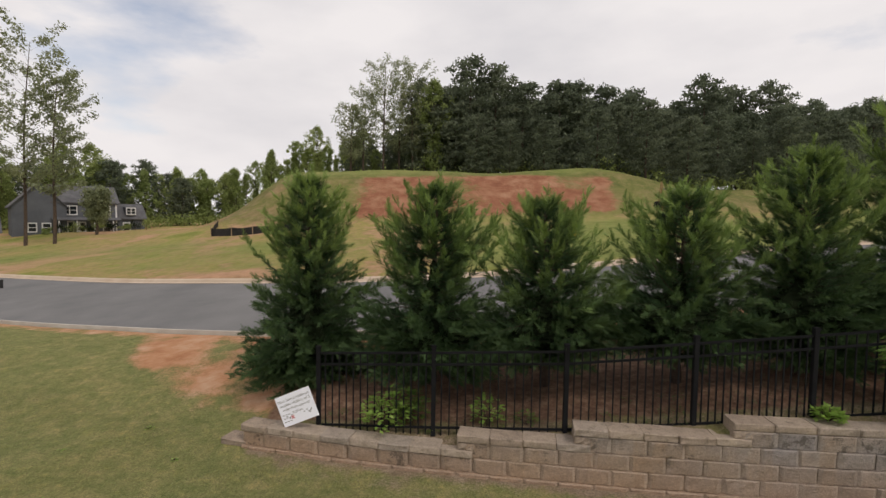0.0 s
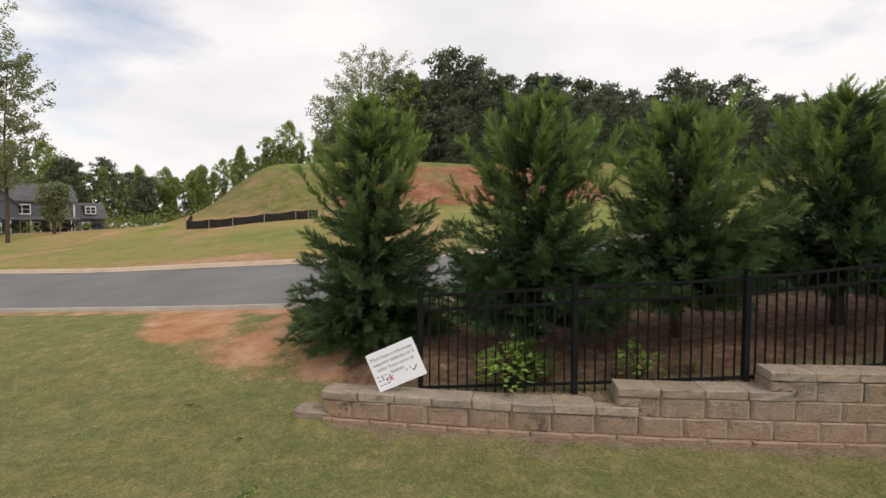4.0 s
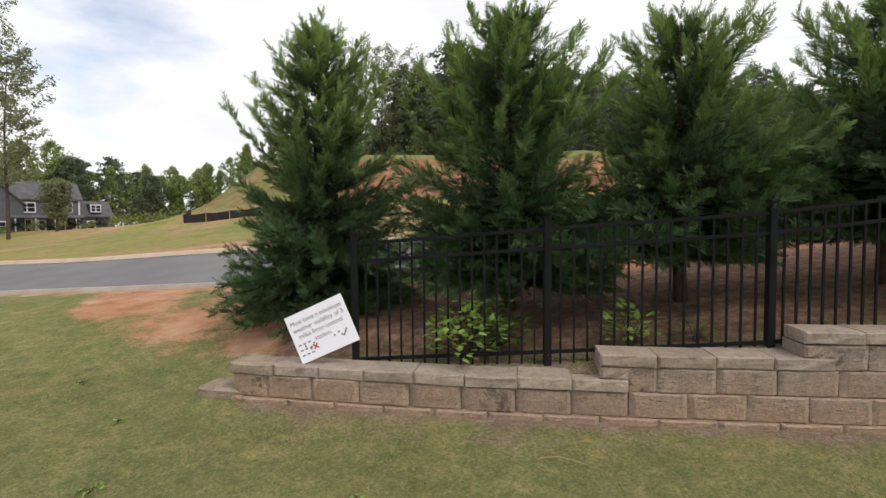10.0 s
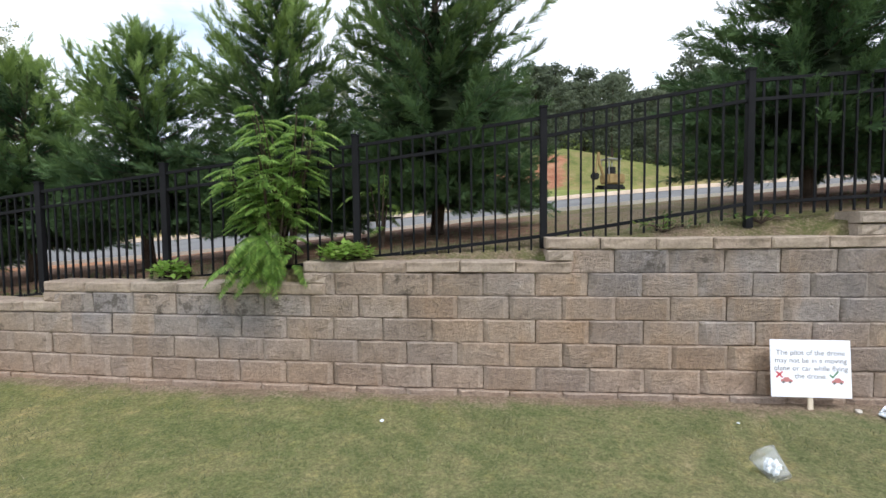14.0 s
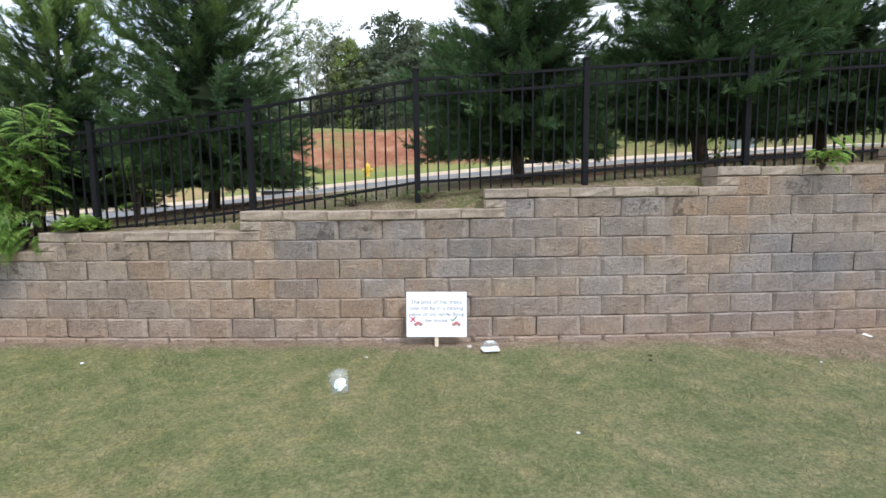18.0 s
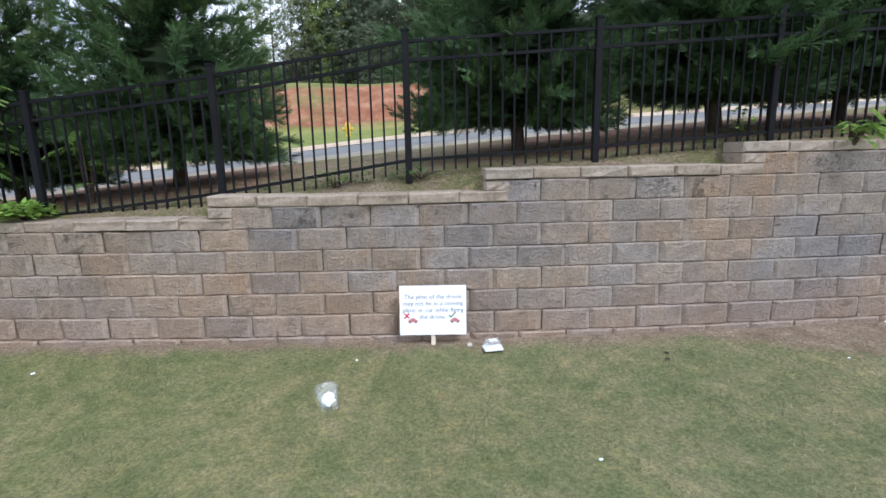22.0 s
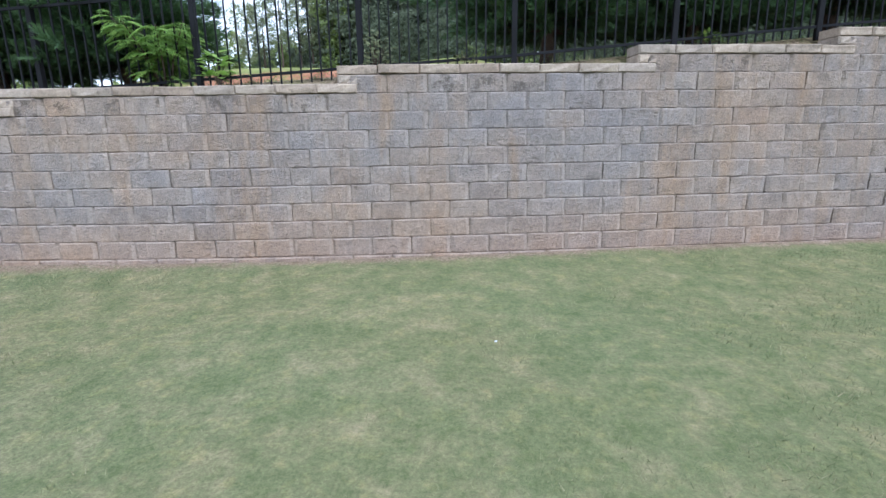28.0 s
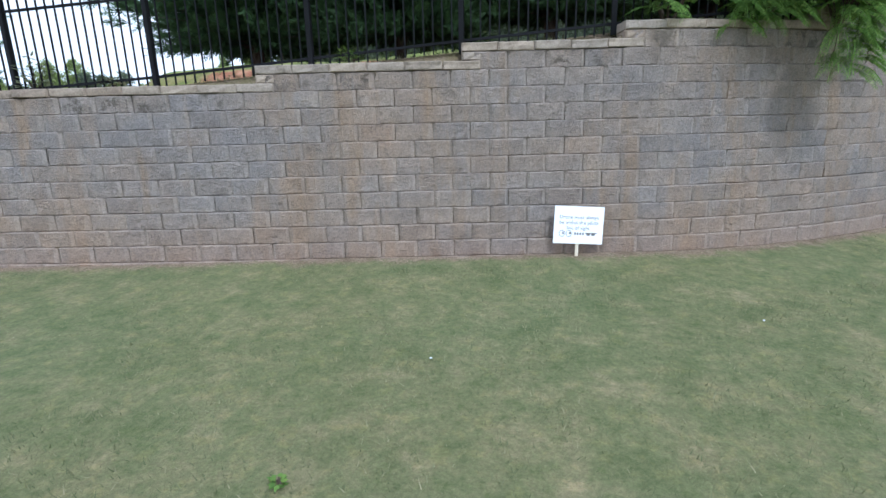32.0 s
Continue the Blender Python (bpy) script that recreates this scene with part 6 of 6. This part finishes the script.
def build_tufts():
    """Dry grass and low weeds on the strip between the cap and the trees."""
    rng = random.Random(19)
    sp = Soup()
    for _ in range(1500):
        x = rng.uniform(-12.4, 21.0)
        v = 0.36 + 1.9 * rng.random() ** 2.2
        y = wall_y(x) + v + BATTER * max(interp(x, TOP), 0)
        if noise.noise((x * 0.9, y * 0.9, 8.0)) < -0.12:
            continue
        z = ground_z(x, y, "back") - 0.01
        big = rng.uniform(0.5, 1.0) * (0.055 if v > 0.8 else 0.085)
        for _ in range(9):
            a, ln = rng.uniform(0, 6.28), big * rng.uniform(0.6, 1.5)
            p = Vector((x + rng.gauss(0, 0.035), y + rng.gauss(0, 0.035), z))
            tip = p + Vector((math.cos(a) * ln * 0.7, math.sin(a) * ln * 0.7, ln))
            w = Vector((-math.sin(a), math.cos(a), 0)) * 0.0035
            sp.add([p - w, p + w, tip], [(0, 1, 2)])
    lw = Soup()
    for _ in range(420):
        x = rng.uniform(-12.2, 21.0)
        y = wall_y(x) + 0.36 + 0.9 * rng.random() ** 2 + BATTER * max(interp(x, TOP), 0)
        if noise.noise((x * 1.3, y * 0.5, 18.0)) < 0.02:
            continue
        z = ground_z(x, y, "back")
        for _ in range(14):
            a, ln = rng.uniform(0, 6.28), rng.uniform(0.02, 0.045)
            p = Vector((x + rng.gauss(0, 0.05), y + rng.gauss(0, 0.05), z + rng.uniform(0.0, 0.09)))
            d = Vector((math.cos(a), math.sin(a), rng.uniform(-0.2, 0.6))) * ln
            w = Vector((-math.sin(a), math.cos(a), 0)) * ln * 0.3
            lw.add([p, p + d * 0.5 + w, p + d, p + d * 0.5 - w], [(0, 1, 2, 3)])
    tagged(lw.out("low_weeds", M_WEED), "low green weeds scattered behind the wall cap", "weeds", kind="stuff")
    tagged(sp.out("dry_grass", M_GRASS), "dry grass tufts along the strip behind the wall cap", "grass", kind="stuff")


build_tufts()


# ---- the retaining wall, piece by piece ----
def block_mesh(name, sx, sy, sz, seed, material, edge_material=None):
    """A split-face block: rough front, chamfered arrises. x along the wall, -y to the front."""
    rng = random.Random(seed)
    nx, nz = 5, 4
    lo, hi = (0.026, 0.044) if edge_material else (0.014, 0.030)
    gx = [-0.5, -0.5 + rng.uniform(lo, hi) / sx, rng.uniform(-0.22, -0.08), rng.uniform(0.08, 0.22), 0.5 - rng.uniform(lo, hi) / sx, 0.5]
    gz = [0.0, 0.010 / sz, rng.uniform(0.4, 0.6), 1 - 0.010 / sz, 1.0]
    # on some blocks one flank was struck off deeper towards the foot
    chip = rng.choice((0, 0, nx)) if edge_material and seed % 3 == 0 else None
    vs, fs = [], []
    for j in range(nz + 1):
        for i in range(nx + 1):
            edge = i in (0, nx) or j in (0, nz)
            jig = rng.uniform(-0.003, 0.002) if j == nz and not i in (0, nx) else (0.0 if edge else rng.uniform(-0.005, 0.005))
            back = (rng.uniform(0.014, 0.024) if edge_material else 0.008) if i in (0, nx) else (0.003 if j == 0 else 0.006)
            x = sx * gx[i]
            if chip is not None and i == chip and j < nz:
                back += 0.018 * (1 - j / nz)
            if chip is not None and abs(i - chip) == 1 and j < nz:
                x += (0.045 if chip == 0 else -0.045) * (1 - j / nz)
            vs.append((x + (jig if not edge else 0), -sy / 2 + (back + rng.uniform(-0.002, 0.003) if edge else -rng.uniform(0.0, 0.015)), sz * gz[j] + jig))
    for j in range(nz):
        for i in range(nx):
            a = j * (nx + 1) + i
            fs.append((a, a + 1, a + nx + 2, a + nx + 1))
    n = len(vs)
    tap = 0.022 if edge_material else 0.004
    vs += [(-sx / 2 + tap, sy / 2, 0), (sx / 2 - tap, sy / 2, 0), (sx / 2 - tap, sy / 2, sz), (-sx / 2 + tap, sy / 2, sz)]
    bl, br, tr, tl = 0, nx, (nz + 1) * (nx + 1) - 1, nz * (nx + 1)
    top = [tl + i for i in range(nx + 1)]
    fs.append(tuple(top + [n + 2, n + 3]))
    fs.append(tuple([i for i in range(nx, -1, -1)] + [n, n + 1]))
    left = [j * (nx + 1) for j in range(nz + 1)]
    right = [j * (nx + 1) + nx for j in range(nz + 1)]
    fs.append(tuple(left[::1] + [n + 3, n]))
    fs.append(tuple(right[::-1] + [n + 1, n + 2]))
    fs.append((n, n + 3, n + 2, n + 1))
    me = bpy.data.meshes.new(name)
    me.from_pydata(vs, [], fs)
    me.update()
    me.materials.append(material)
    if edge_material:
        # the moulded margins at the sides are smoother and paler than the split face
        me.materials.append(edge_material)
        for k, p in enumerate(me.polygons):
            p.material_index = 1 if k < nx * nz and (k % nx in (0, nx - 1) or k // nx == nz - 1) else 0
    return me


def arc_table():
    xs = np.arange(-16, 24, 0.02)
    ys = np.array([wall_y(x) for x in xs])
    s = np.concatenate([[0], np.cumsum(np.hypot(np.diff(xs), np.diff(ys)))])
    return xs, s - np.interp(0, xs, s)


ARC_X, ARC_S = arc_table()


def at_arc(s, z, depth):
    """Place and turn of a piece whose middle lies at arc length s."""
    x = float(np.interp(s, ARC_S, ARC_X))
    slope = (wall_y(x + 0.05) - wall_y(x - 0.05)) / 0.1
    a = math.atan(slope)
    nrm = Vector((-math.sin(a), math.cos(a), 0))
    p = Vector((x, wall_y(x), z)) + nrm * (depth / 2 + BATTER * z)
    return Matrix.Translation(p) @ Matrix.Rotation(a, 4, "Z")


def arc_of(x):
    return float(np.interp(x, ARC_X, ARC_S))


def build_wall():
    rng = random.Random(5)
    halves = [tagged(new("retaining_wall_west"), "stepped retaining wall of tan and grey split-face blocks", "wall", kind="structure"),
              tagged(new("retaining_wall_east"), "tall retaining wall of tan and grey split-face blocks", "wall", kind="structure")]
    BW = 0.457
    blocks = [block_mesh("block", BW - 0.005, 0.30, H - 0.003, 100 + k, M_BLOCK, M_EDGE) for k in range(9)]
    top_blocks = [block_mesh("block", BW - 0.005, 0.30, H - 0.003, 150 + k, M_BLOCK_TOP, M_EDGE) for k in range(5)]
    caps = [block_mesh("cap", 0.47 - 0.004, 0.31, CAP - 0.002, 200 + k, M_CAP) for k in range(5)]
    fill = block_mesh("cap", 0.235, 0.32, CAP - 0.003, 301, M_CAP)
    s0, s1 = arc_of(WALL_LEFT), arc_of(WALL_RIGHT)
    for row in range(-1, 14):
        start = s0
        for a, k in STEPS:
            if row < k:
                start = arc_of(a) + (0.06 if row > 0 else 0)
                break
        off = (row % 2) * BW / 2
        i0 = math.floor((start - off) / BW)
        s = off + i0 * BW
        while s < s1:
            a, b2 = max(s, start), s + BW
            s += BW
            if b2 - a < 0.08:
                continue
            mid = (a + b2) / 2
            m = at_arc(mid, row * H, 0.30 + (0.05 if row < 0 else 0))
            w = (b2 - a) / BW
            m = m @ Matrix.Translation((0, rng.uniform(-0.006, 0.006) - (0.035 if row < 0 else 0), rng.uniform(-0.0015, 0.0015))) @ Matrix.Rotation(rng.uniform(-0.016, 0.016), 4, "Z") @ Matrix.Diagonal((w, 1, 1, 1))
            under_cap = courses_at(float(np.interp(mid, ARC_S, ARC_X))) - 1 == row
            share("block", top_blocks[rng.randrange(5)] if under_cap else blocks[rng.randrange(9)], m, halves[0] if mid < arc_of(2.4) else halves[1])
    for n, (a, k) in enumerate(STEPS):
        end = STEPS[n + 1][0] if n + 1 < len(STEPS) else WALL_RIGHT
        sa, sb = arc_of(a) - 0.02, arc_of(end) + (0.20 if n + 1 < len(STEPS) else 0)
        cnt = max(1, round((sb - sa) / 0.47))
        w = (sb - sa) / cnt
        for i in range(cnt):
            mid = sa + w * (i + 0.5)
            m = at_arc(mid, k * H, 0.31) @ Matrix.Translation((0, -0.025 + rng.uniform(-0.016, 0.012), rng.uniform(0.0, 0.009))) @ Matrix.Rotation(rng.uniform(-0.022, 0.022), 4, "Z") @ Matrix.Rotation(rng.uniform(-0.013, 0.013), 4, "Y") @ Matrix.Diagonal((w / 0.47, 1, 1, 1))
            share("cap", caps[rng.randrange(5)], m, halves[0] if mid < arc_of(2.4) else halves[1])
        if n > 0:
            m = at_arc(sa + 0.12, k * H - CAP, 0.32) @ Matrix.Translation((0, -0.015, 0))
            share("cap", fill, m, halves[0] if sa < arc_of(2.4) else halves[1])
    # the stub that runs on at the low end
    m = at_arc(s0 - 0.16, -0.06, 0.32)
    share("cap", caps[0], m, halves[0])


build_wall()
